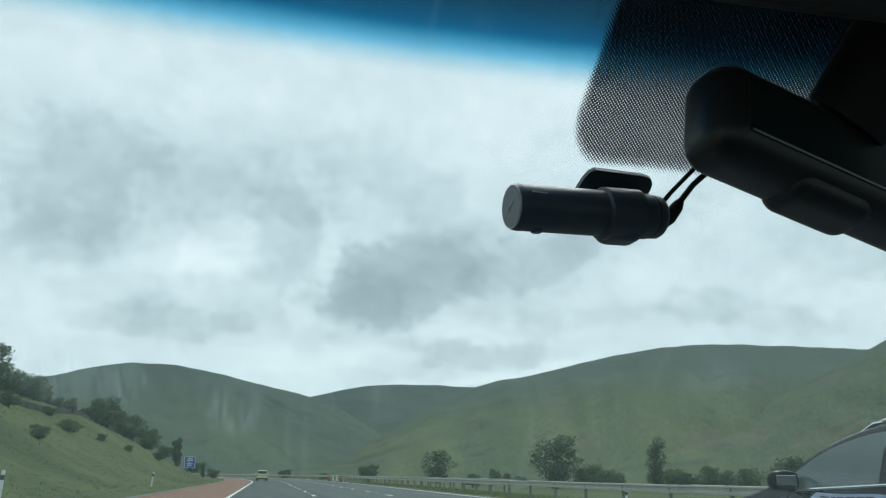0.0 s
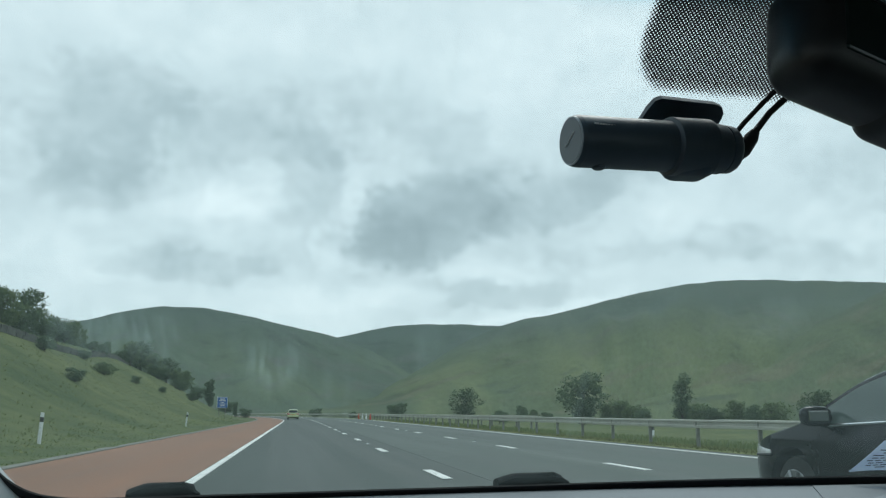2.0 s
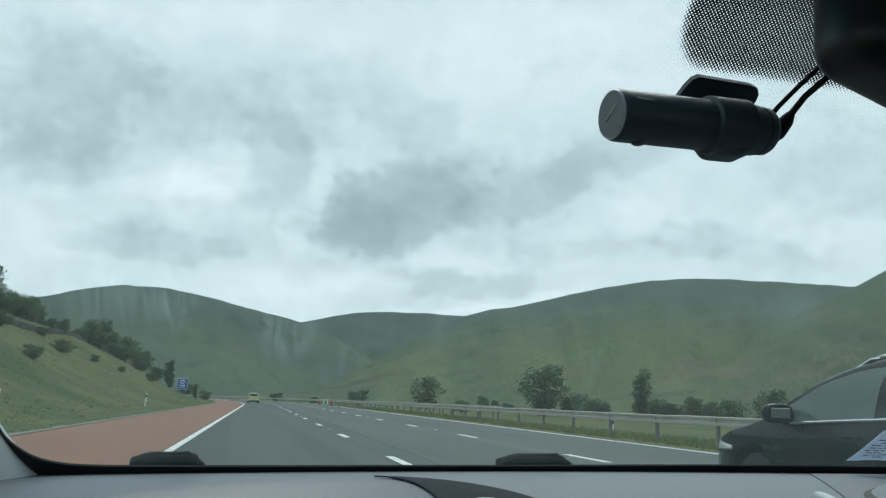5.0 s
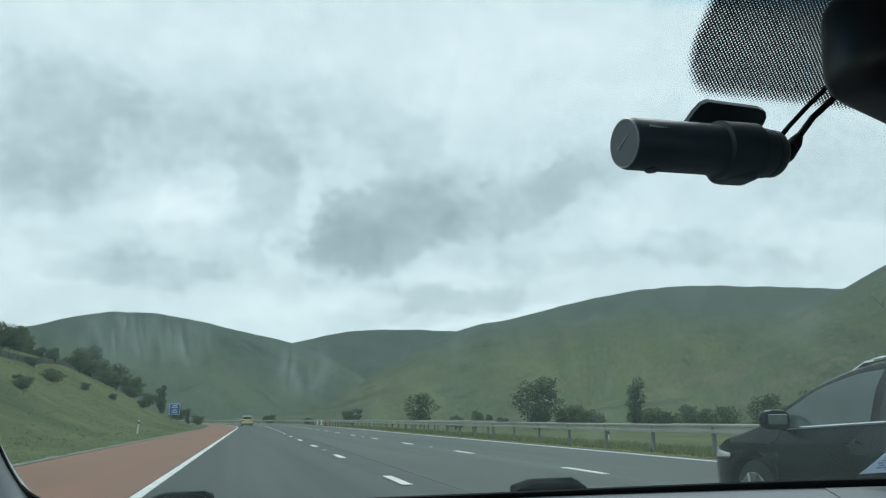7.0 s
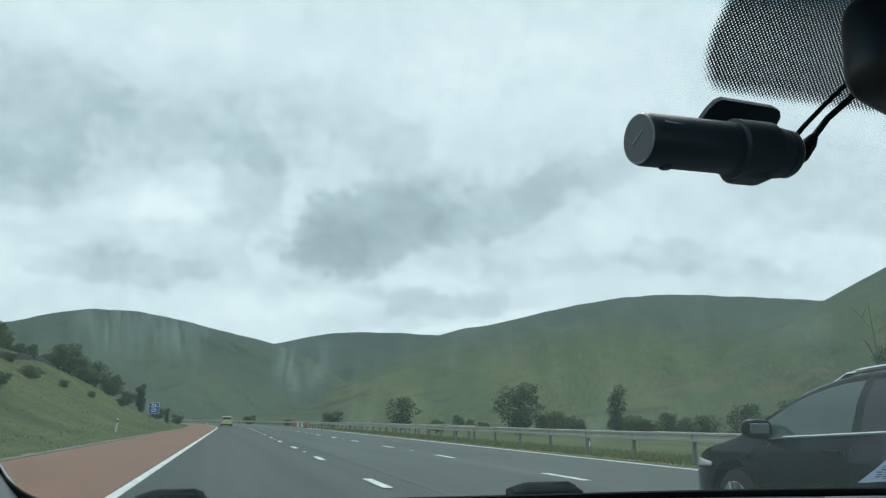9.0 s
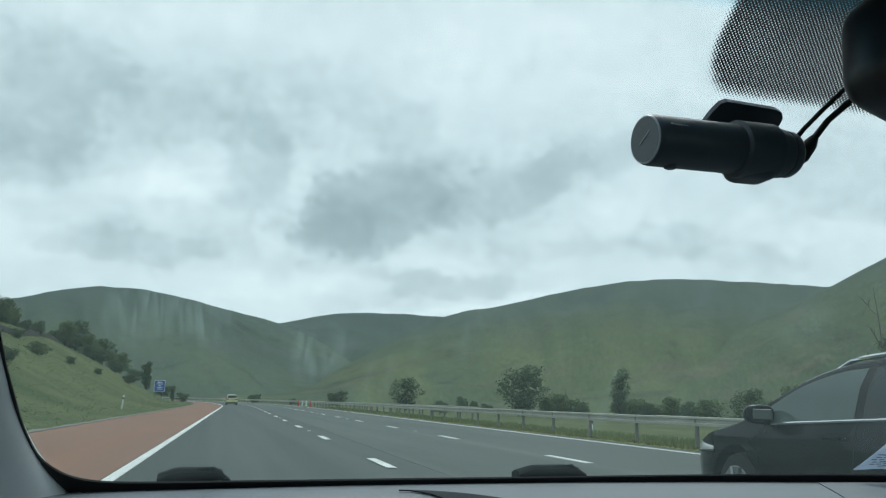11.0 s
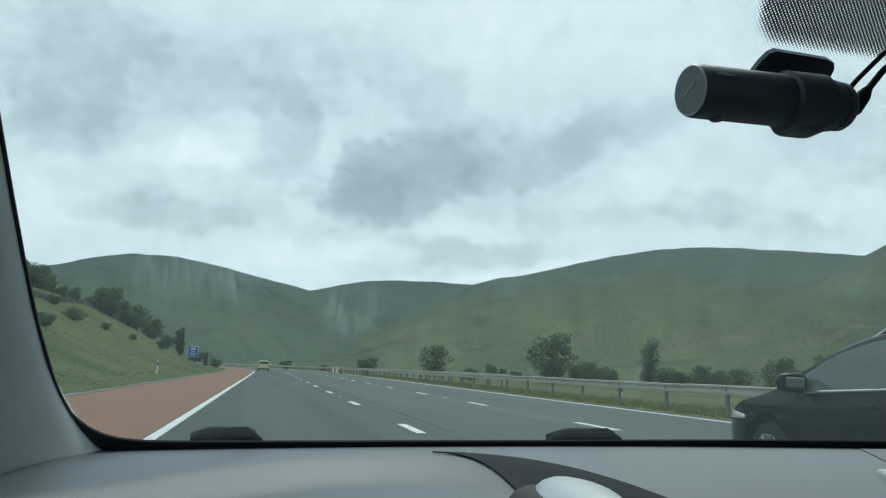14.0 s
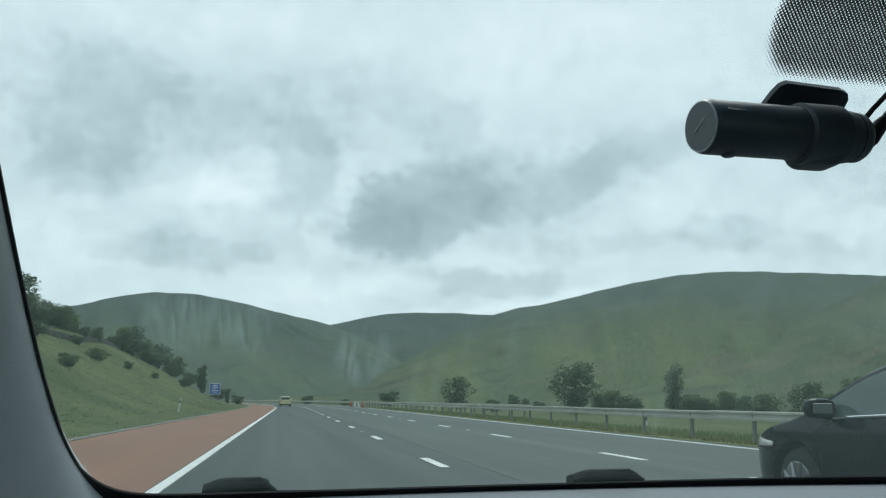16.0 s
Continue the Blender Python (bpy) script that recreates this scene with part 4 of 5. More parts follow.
def car(name, label, paint, glass, length, width, top, estate, chrome_line, plate_bars):
    """A family car, rear towards -y: one shell given by functions, on which glass, lamps and trim lie."""
    root = thing(name, label, "car")
    hw, f = width / 2, length / 4.55
    waist = 0.965 if estate else top * 0.645
    slant = 0.34 if estate else 0.42
    axles, ARCH, AXLE = (0.83, 3.52), 0.37, 0.30

    def belt(y):
        """Foot of the side windows: it climbs towards the tail of the estate."""
        return waist - (0.046 * min(y, 3.3) if estate else 0.0)

    def plan(y):
        return hw * soft_blend(y, (0.0, 0.95), (0.25, 0.985), (0.7, 1.0), (3.4, 1.0), (3.95, 0.955), (4.3, 0.84), (4.55, 0.60))

    def roof(y):
        return soft_blend(y, (0.0, top - 0.085), (0.35, top - 0.035), (1.1, top), (1.75, top - 0.008), (2.40, top - 0.045), (2.75, top - 0.13), (3.50, belt(3.3) + 0.045), (4.10, belt(3.3) - 0.07), (4.40, belt(3.3) - 0.19), (4.55, belt(3.3) - 0.36))

    def tail(z):
        """How far forward the rear lies at each height: bumper proud, tailgate leaning."""
        return blend(z, (0.2, 0.10), (0.3, 0.02), (0.40, 0.0), (0.50, 0.0), (0.54, 0.045), (waist * 0.9, 0.075), (waist, 0.10), (top - 0.14, slant), (top - 0.09, slant - 0.05), (top, slant + 0.05))

    def wide(y, z):
        """Half the width at a place along the car and a height."""
        w = belt(y)
        v = blend(z, (0.18, 0.90), (0.24, 0.965), (0.34, 0.985), (0.50, 1.0), (w - 0.20, 0.992), (w - 0.16, 0.978), (w - 0.09, 0.972), (w - 0.04, 0.955), (w, 0.932), (w + 0.5 * (top - w), 0.855), (top - 0.10, 0.765), (top, 0.70))
        return plan(y) * v

    def ahead(y, z):
        return f * y + tail(z) * (1 - smooth(y, 0.0, 1.2))

    def side(y, z, off, s):
        return Vector((s * (wide(y, z) + off * 0.95), ahead(y, z), z + off * 0.3))

    def rear(x, z, off):
        """The tail: bowed across, running into the sides."""
        u = abs(x) / (wide(0.0, z))
        return Vector((x, ahead(0.0, z) - 0.075 * (1 - u ** 2.6) - off * 0.95, z + off * 0.3))

    ys = {0.0, 0.03, 0.08, 0.15, 0.3, 4.0, 4.15, 4.3, 4.42, 4.5, 4.55}
    for c in axles:
        ys |= {c + ARCH / f * math.cos(math.pi * k / 14) for k in range(15)} | {c - (ARCH + 0.012) / f, c + (ARCH + 0.012) / f}
    ys |= {1.3 + 0.15 * k for k in range(13)}
    bm = bmesh.new()
    rings = []
    for y in sorted(ys):
        sill = 0.19
        for c in axles:
            if abs(y - c) * f < ARCH:
                sill = max(sill, AXLE + math.sqrt(ARCH ** 2 - ((y - c) * f) ** 2))
        crown = roof(y)
        line = min(belt(y), crown - 0.035)
        zs = [sill + (line - sill) * k / 12 for k in range(13)] + [line + (crown - 0.035 - line) * k / 6 for k in range(1, 7)]
        row = [(wide(y, z), ahead(y, z), z) for z in zs]
        edge = row[-1][0]
        row += [(edge * q, ahead(y, crown), crown - d) for q, d in ((0.965, 0.019), (0.88, 0.008), (0.7, 0.002), (0.35, 0.0))]
        rings.append([bm.verts.new(p) for p in row] + [bm.verts.new((-p[0], p[1], p[2])) for p in reversed(row)])
    k = len(rings[0])
    for r0, r1 in zip(rings, rings[1:]):
        for j in range(k - 1):
            bm.faces.new((r0[j], r0[j + 1], r1[j + 1], r1[j]))
        bm.faces.new((r0[k - 1], r0[0], r1[0], r1[k - 1]))
    bm.faces.new(rings[-1])
    # the tail, bowed between the two sides of the first ring
    first, half, last = rings[0], k // 2, None
    for j in range(half):
        a, b = first[j], first[k - 1 - j]
        row = [b] + [bm.verts.new((lambda x: (x, a.co.y - 0.075 * (1 - (abs(x) / max(a.co.x, 0.01)) ** 2.6), a.co.z))(a.co.x * (q / 5 - 1))) for q in range(1, 10)] + [a]
        if last:
            for q in range(10):
                bm.faces.new((last[q], last[q + 1], row[q + 1], row[q]))
        last = row
    bmesh.ops.recalc_face_normals(bm, faces=bm.faces)
    body = part("body", bm, paint, root, smooth=True)
    part("underbody", fresh_box(-hw + 0.27, hw - 0.27, 0.35 * f, 4.1 * f, 0.16, 0.62), soft_black, root)
    high = top - waist
    zl, zh = waist + 0.01, top - 0.135
    part("rear_window", skin(bmesh.new(), lambda u, v, o: rear((2 * u - 1) * (wide(0, zl + (zh - zl) * v) - 0.05 - 0.035 * v), zl + (zh - zl) * v - 0.03 * (1 - v) * (1 - (2 * u - 1) ** 2) + 0.03 * (1 - v), o), 16, 6, 0.006), glass, root, "dark tinted rear window", smooth=True)
    part("spoiler", skin(bmesh.new(), lambda u, v, o: rear((2 * u - 1) * (wide(0, top - 0.1) - 0.05), top - 0.115 + 0.04 * v, 0.006 + o + 0.04 * v * (1 - v)), 14, 4, 0.018), paint, root, smooth=True)
    # tailgate seam
    part("tailgate_gap", tube(bmesh.new(), [rear(x, 0.535, 0.001) for x in [wide(0, 0.55) * (q / 7 - 1) * 0.86 for q in range(15)]], [0.006] * 15, 5), soft_black, root, "dark tailgate gap")
    for s in (-1, 1):
        panes = ((0.40, 1.20), (1.27, 2.08), (2.16, 3.26)) if estate else ((0.5, 1.1), (1.18, 2.06), (2.12, 3.05))
        for n_pane, (y0, y1) in enumerate(panes):
            def pane(u, v, o, y0=y0, y1=y1, n_pane=n_pane, s=s):
                y = y0 + (y1 - y0) * u
                zb = belt(y) + 0.016
                zt = min(roof(y) - 0.075, top - 0.085)
                if n_pane == 0:
                    zt = zb + (zt - zb) * (1 - (1 - min(1.0, u / 0.42)) ** 1.9 * 0.88)
                return side(y, zb + max(0.012, zt - zb) * v, o, s)
            part("side_window", skin(bmesh.new(), pane, 14, 5, 0.011), clear_glass if n_pane == 2 else glass, root, "clear greenish front side window" if n_pane == 2 else "dark tinted side window", smooth=True)
        for y in ((1.235, 2.12) if estate else ()):
            part("door_pillar", skin(bmesh.new(), lambda u, v, o, y=y: side(y - 0.04 + 0.08 * u, belt(y) + 0.012 + (top - 0.088 - belt(y) - 0.012) * v, o, s), 2, 5, 0.0085), soft_black, root, "matt black pillar between the windows", smooth=True)
        for y in ((1.235, 2.12) if estate else (2.09,)):
            part("door_gap", tube(bmesh.new(), [side(y, z, -0.002, s) for z in [0.24 + (belt(y) - 0.24) * q / 8 for q in range(9)]], [0.005] * 9, 5), soft_black, root, "dark door gap")
        if chrome_line:
            part("window_trim", tube(bmesh.new(), [side(y, belt(y) + 0.006 + 0.055 * smooth(y, 0.66, 0.38) ** 1.5, 0.006, s) for y in [0.40 + 2.75 * (q / 24) ** 1.5 for q in range(25)]], [0.011] * 25, 6), chrome, root, "bright chrome window trim")
            part("roof_rail", tube(bmesh.new(), [(s * plan(y) * 0.685, ahead(y, roof(y)), roof(y) - 0.022 + 0.034 * min(1.0, smooth(y, 0.50, 0.75), smooth(y, 2.66, 2.4))) for y in [0.50 + 2.16 * q / 20 for q in range(21)]], [0.016] * 21, 6), chrome, root, "bright roof rail", smooth=True)
        bm = bmesh.new()
        bmesh.ops.create_uvsphere(bm, u_segments=20, v_segments=14, radius=1.0)
        for v in bm.verts:
            # a rounded shell, cut flat towards the driver
            v.co = Vector((math.copysign(abs(v.co.x) ** 0.7, v.co.x) * 0.115, max(-0.045, v.co.y * 0.085), math.copysign(abs(v.co.z) ** 0.75, v.co.z) * 0.072)) + Vector((s * (hw + 0.045), 3.06 * f, belt(3.06) + 0.075))
        tube(bm, [(s * (hw - 0.10), 3.09 * f, belt(3.06) + 0.010), (s * (hw - 0.01), 3.08 * f, belt(3.06) + 0.025)], [0.022, 0.028], 8)
        mirror = part("door_mirror", bm, paint, root, smooth=True)
        part("mirror_glass", fresh_box(s * (hw + 0.045) - 0.078, s * (hw + 0.045) + 0.078, 3.06 * f - 0.050, 3.06 * f - 0.043, belt(3.06) + 0.038, belt(3.06) + 0.113, bevel=0.004, segments=1), mirror_glass, mirror, "silvered mirror glass")
        # tail lamp: one half on the tailgate, one half on the wing, red with a pale wedge along the top
        z0, z1 = (waist * 0.82, waist * 0.985) if estate else (waist * 0.745, waist * 0.975)
        edge = wide(0.0, z0)
        lamp = part("tail_lamp", skin(bmesh.new(), lambda u, v, o: rear(s * edge * (0.50 + 0.455 * u + 0.10 * v * (1 - u)), z0 + (z1 - z0) * (0.16 * (1 - u) + v * (0.62 + 0.38 * u - 0.12 * (1 - u))), o), 8, 5, 0.010), red_lamp, root, "red tail lamp", smooth=True)
        part("lamp_side", skin(bmesh.new(), lambda u, v, o: side(0.50 * u ** 1.2, z0 + (z1 - z0) * (0.62 * u + v * (1 - 0.80 * u)), o, s), 8, 5, 0.010), red_lamp, lamp, "red lamp lens round the corner", smooth=True)
        part("clear_lens", skin(bmesh.new(), lambda u, v, o: rear(s * edge * (0.62 + 0.30 * u), z0 + (z1 - z0) * (0.50 + 0.12 * u + v * (0.12 + 0.22 * u)), o), 6, 3, 0.015), clear_lamp, lamp, "pale clear lamp lens", smooth=True)
        if estate:
            part("lens_side", skin(bmesh.new(), lambda u, v, o: side(0.01 + 0.27 * u, z0 + (z1 - z0) * (0.60 + 0.18 * u + v * (0.28 - 0.16 * u)), o, s), 6, 3, 0.015), clear_lamp, lamp, "pale clear lamp lens", smooth=True)
        head = part("headlamp", skin(bmesh.new(), lambda u, v, o: side(3.86 + 0.46 * u, 0.60 - 0.02 * u + (0.03 + 0.05 * u) * v, o, s), 8, 4, 0.008), clear_lamp, root, "clear headlamp", smooth=True)
        part("lamp_bezel", tube(bmesh.new(), [side(3.84 + 0.48 * q / 6, 0.595 - 0.02 * q / 6, 0.004, s) for q in range(7)], [0.010] * 7, 5), soft_black, head, "black lamp surround")
        part("sill_trim", tube(bmesh.new(), [side(1.3 + 1.75 * q / 10, 0.27, 0.004, s) for q in range(11)], [0.014] * 11, 5), soft_black, root, "black sill trim")
        for y in axles:
            wheel(root, s * (hw - 0.135), y * f, AXLE, s)
        for y in (1.32, 2.20):
            part("door_handle", tube(bmesh.new(), [side(y, belt(y) - 0.11, 0.0, s), side(y + 0.03, belt(y) - 0.108, 0.026, s), side(y + 0.19, belt(y) - 0.108, 0.026, s), side(y + 0.22, belt(y) - 0.11, 0.0, s)], [0.015] * 4, 6), paint, root, smooth=True)
    part("bumper_strip", skin(bmesh.new(), lambda u, v, o: rear((2 * u - 1) * wide(0, 0.3) * 0.92, 0.235 + 0.10 * v, o), 12, 2, 0.008), soft_black, root, "black lower bumper strip")
    pz = 0.625 if estate else waist * 0.66
    plate = part("number_plate", skin(bmesh.new(), lambda u, v, o: rear((2 * u - 1) * 0.26, pz + 0.11 * v, o), 8, 2, 0.010), plate_yellow, root, "yellow rear plate with plain dark bars")
    for k in range(plate_bars):
        x = -0.195 + 0.39 * k / max(1, plate_bars - 1)
        part("plate_bar", skin(bmesh.new(), lambda u, v, o: rear(x + 0.042 * (u - 0.5), pz + 0.024 + 0.062 * v, 0.010 + o), 1, 1, 0.003), plate_ink, plate, "dark bar")
    bm = bmesh.new()
    lathe(bm, [(0, 1.0), (0.6, 1.0), (1, 0.85)], (0, 0, 0), (0, -0.02, 0), 24)
    bmesh.ops.scale(bm, vec=(0.062, 1, 0.026), verts=bm.verts)
    bmesh.ops.translate(bm, vec=rear(0, waist * 0.885, 0.0), verts=bm.verts)
    part("badge", bm, chrome, root, "plain oval badge")
    if estate:
        part("model_badge", skin(bmesh.new(), lambda u, v, o: rear(-hw * (0.62 - 0.18 * u), waist * (0.575 + 0.025 * v), o), 2, 1, 0.006), chrome, root, "small bright badge bar")
        bm = bmesh.new()
        tube(bm, [rear(0.0, zl + 0.035, 0.02), rear(0.18, zl + 0.045, 0.03), rear(0.36, zl + 0.05, 0.025)], [0.028, 0.018, 0.010], 6)
        part("rear_wiper", bm, soft_black, root, "black rear wiper")
        foot = Vector((0, ahead(0.42, top), roof(0.42)))
        part("aerial", tube(bmesh.new(), [foot, foot + Vector((0, -0.03, 0.035)), foot + Vector((0.02, -0.16, 0.20))], [0.022, 0.009, 0.004], 6), soft_black, root, "thin black roof aerial")
    return root


black_car = car("estate_car", "glossy black estate car with chrome roof rails in the next lane", car_black, dark_glass, 4.55, 1.84, 1.32, True, True, 7)
black_car.matrix_basis = pose(4.74, 2.75, 0.036, 0, 0, -0.8)
yellow_car = car("hatchback_car", "yellow-green hatchback driving far ahead in the inner lane", car_yellow, dark_glass, 4.05, 1.66, 1.46, False, False, 5)
yellow_car.matrix_basis = pose(road_x(130.0) + 0.25, 130.0, 0.03, 0, 0, 1.4)


# ---- the car that we ride in: windscreen, dashboard, pillars ----
MID = 0.5


def screen_y(x, z):
    """The windscreen leans back and is bowed across the car."""
    return 0.97 - 0.25 * (x - MID) ** 2 - 1.1 * (z - 0.885)


SCREEN_OUT = Vector((0, 1, 1.1)).normalized()


def on_screen(x, z, off=0.0):
    return Vector((x, screen_y(x, z), z)) + SCREEN_OUT * off


def sheet(bm, us, vs, at, thick):
    """A curved sheet with thickness: at(u, v, offset) gives the place."""
    top = [[bm.verts.new(at(u, v, thick)) for v in vs] for u in us]
    low = [[bm.verts.new(at(u, v, 0.0)) for v in vs] for u in us]
    for i in range(len(us) - 1):
        for j in range(len(vs) - 1):
            bm.faces.new((top[i][j], top[i + 1][j], top[i + 1][j + 1], top[i][j + 1]))
            bm.faces.new((low[i][j], low[i][j + 1], low[i + 1][j + 1], low[i + 1][j]))
    n0, n1 = len(us) - 1, len(vs) - 1
    rim = [(i, 0) for i in range(n0)] + [(n0, j) for j in range(n1)] + [(i, n1) for i in range(n0, 0, -1)] + [(0, j) for j in range(n1, 0, -1)]
    for (a, b), (c, d) in zip(rim, rim[1:] + rim[:1]):
        bm.faces.new((top[a][b], low[a][b], low[c][d], top[c][d]))
    return bm


def steps(a, b, count):
    return [a + (b - a) * k / count for k in range(count + 1)]


own = thing("car_interior", "grey dashboard and windscreen of the car being driven", "car interior")


def base_z(x):
    return 0.889 + 0.006 * smooth(x, 0.2, 0.85) + 0.0015 * (1 - smooth(x, -0.15, 0.1))


def side_x(z):
    """Inner edge of the passenger-side pillar."""
    return -0.1975 + 0.050 * math.exp(-(z - 0.868) / 0.042)


screen = part("windscreen", sheet(bmesh.new(), steps(-0.24, 1.24, 36), steps(0.862, 1.44, 20), lambda u, v, o: on_screen(u, v, o), 0.005), glass_screen, own, "clear windscreen with a blue sunshade band", smooth=True)
screen.visible_shadow = False


# black printed border: along the bottom, and up the side in a rounded corner
def bottom_band(u, v, o):
    low, high = 0.845, base_z(u) + 0.012 * math.exp(-(u + 0.165) / 0.018) * (u < 0.4)
    return on_screen(u, low + (high - low) * v, -0.006 - o)


part("black_border", sheet(bmesh.new(), steps(-0.19, -0.06, 36)[:-1] + steps(-0.06, 1.2, 50), steps(0, 1, 4), bottom_band, 0.002), soft_black, own, "black printed lower edge of the windscreen")
part("side_border", sheet(bmesh.new(), steps(0, 1, 3), steps(0.862, 0.95, 16)[:-1] + steps(0.95, 1.42, 12), lambda u, v, o: on_screen(side_x(v) - 0.02 + u * (0.0215 + 0.010 * math.exp(-(v - 0.87) / 0.02)), v, -0.006 - o), 0.002), soft_black, own, "black printed side edge of the windscreen")


def pillar_at(u, v, o):
    """u runs round the pillar from the glass to the door; v is the height."""
    x, z = side_x(v), v
    y = screen_y(x, z)
    flare = 0.05 * math.exp(-(v - 0.85) / 0.05)
    across = -0.0005 - 0.105 * u ** 2.0
    back = -0.006 - 0.15 * u
    return Vector((x + across - flare * u, y + back - flare * 0.6 * u, z)) + Vector((-0.3, 0.6, 0.5)) * o


part("pillar", sheet(bmesh.new(), steps(0, 1, 12), steps(0.845, 0.96, 14)[:-1] + steps(0.96, 1.44, 14), pillar_at, 0.012), pillar_grey, own, "pale grey windscreen pillar trim", smooth=True)
part("pillar", sheet(bmesh.new(), steps(0, 1, 12), steps(0.845, 1.44, 26), lambda u, v, o: Vector((2 * MID - pillar_at(u, v, o).x, pillar_at(u, v, o).y, v + 0.5 * o)), 0.012), pillar_grey, own, "pale grey windscreen pillar trim", smooth=True)


# dashboard: a flat shelf under the glass that rolls over into a lower, rounded surface before the passenger
def bowl(x, y):
    """1 on the line where the shelf rolls over, less inside."""
    u, v = (x + 0.05) * 0.342 + (y - 0.30) * 0.940, (y - 0.30) * 0.342 - (x + 0.05) * 0.940
    return math.hypot(u / 0.600, v / 0.230)


def dash_z(x, y):
    z = 0.8778 - 0.004 * smooth(y, 0.85, 0.55) - 0.10 * smooth(y, 0.46, 0.28) - 0.03 * smooth(x, -0.17, -0.30)
    return z + 0.002 * smooth(x, 0.2, 0.9) - 0.019 * smooth(1.0 - bowl(x, y), -0.02, 0.17)


def dash_far(x):
    return screen_y(x, 0.866) - 0.012


def dash_at(u, v, o):
    y = 0.22 + (dash_far(u) - 0.22) * v
    return Vector((u, y, dash_z(u, y) - 0.02 + o))


dashboard = part("dashboard", sheet(bmesh.new(), steps(-0.34, 1.30, 170), steps(0, 1, 90), dash_at, 0.02), dash_grey, own, "grey textured dashboard top", smooth=True)


def pad(name, cx, cy, rx, ry, lift, mat, label, edge=0.16, droop=0.0):
    """A raised rounded pad lying on the dashboard."""
    bm = bmesh.new()
    rings = []
    for k in range(15):
        s = k / 14
        ring = []
        for a in range(72):
            t = a * math.tau / 72
            r = 1 - s
            x, y = cx + rx * r * math.cos(t), cy + ry * r * math.sin(t)
            rise = lift * (1 - (1 - min(1, s / edge)) ** 2) ** 0.5
            ring.append(bm.verts.new((x, y, dash_z(x, y) - 0.004 + rise - droop * smooth(y, cy + ry, cy - ry))))
        rings.append(ring)
    for r0, r1 in zip(rings, rings[1:]):
        for a in range(72):
            bm.faces.new((r0[a], r0[(a + 1) % 72], r1[(a + 1) % 72], r1[a]))
    bmesh.ops.remove_doubles(bm, verts=rings[-1], dist=0.0005)
    return part(name, bm, mat, dashboard, label, smooth=True)


pad("instrument_hood", 0.80, 0.60, 0.285, 0.235, 0.016, dash_grey, "rounded hood over the instruments", edge=0.25)
pad("hood_seam", 0.797, 0.60, 0.290, 0.240, 0.0075, soft_black, "dark seam round the hood", edge=0.04)


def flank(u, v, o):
    """Painted shade: a dark sheet on the inner flank of the roll-over, between the shelf and the vent."""
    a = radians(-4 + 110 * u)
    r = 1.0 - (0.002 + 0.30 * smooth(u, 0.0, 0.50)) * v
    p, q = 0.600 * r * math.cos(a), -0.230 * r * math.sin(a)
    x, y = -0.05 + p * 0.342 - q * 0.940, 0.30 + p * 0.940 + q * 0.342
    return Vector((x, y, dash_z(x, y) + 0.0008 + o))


def centre_at(u, v, o):
    x, y = 0.53 + 0.13 * v + u * (0.30 + 0.12 * v), 0.70 + 0.235 * v
    return Vector((x, y, dash_z(x, y) - 0.001 + o))


part("centre_panel", sheet(bmesh.new(), steps(0, 1, 14), steps(0, 1, 10), centre_at, 0.0022), dash_mid, dashboard, "darker centre panel")
part("flank", sheet(bmesh.new(), steps(0, 1, 40), steps(0, 1, 8), flank, 0.0012), dash_dark, dashboard, "dark band round the vent, painted shade of the flank", smooth=True)


def oval(name, cx, cy, z, rx, ry, high, turn, mat, label):
    bm = bmesh.new()
    c, s = math.cos(radians(turn)), math.sin(radians(turn))
    rings = []
    for k in range(7):
        q = k / 6
        r, up = math.cos(q * math.pi / 2) ** 0.6, high * math.sin(q * math.pi / 2)
        rings.append([bm.verts.new((cx + c * rx * r * math.cos(a) - s * ry * r * math.sin(a), cy + s * rx * r * math.cos(a) + c * ry * r * math.sin(a), z + up)) for a in (j * math.tau / 40 for j in range(40))])
    for r0, r1 in zip(rings, rings[1:]):
        for a in range(40):
            bm.faces.new((r0[a], r0[(a + 1) % 40], r1[(a + 1) % 40], r1[a]))
    bmesh.ops.remove_doubles(bm, verts=rings[-1], dist=0.0005)
    return part(name, bm, mat, dashboard, label, smooth=True)


oval("vent_surround", 0.170, 0.570, 0.8655, 0.108, 0.036, 0.014, 84, soft_black, "black vent surround")
oval("vent_cap", 0.176, 0.567, 0.8680, 0.098, 0.028, 0.0190, 82, silver, "silver vent trim")
oval("silver_wedge", 0.488, 0.668, 0.874, 0.065, 0.006, 0.010, 65, silver, "silver trim wedge")

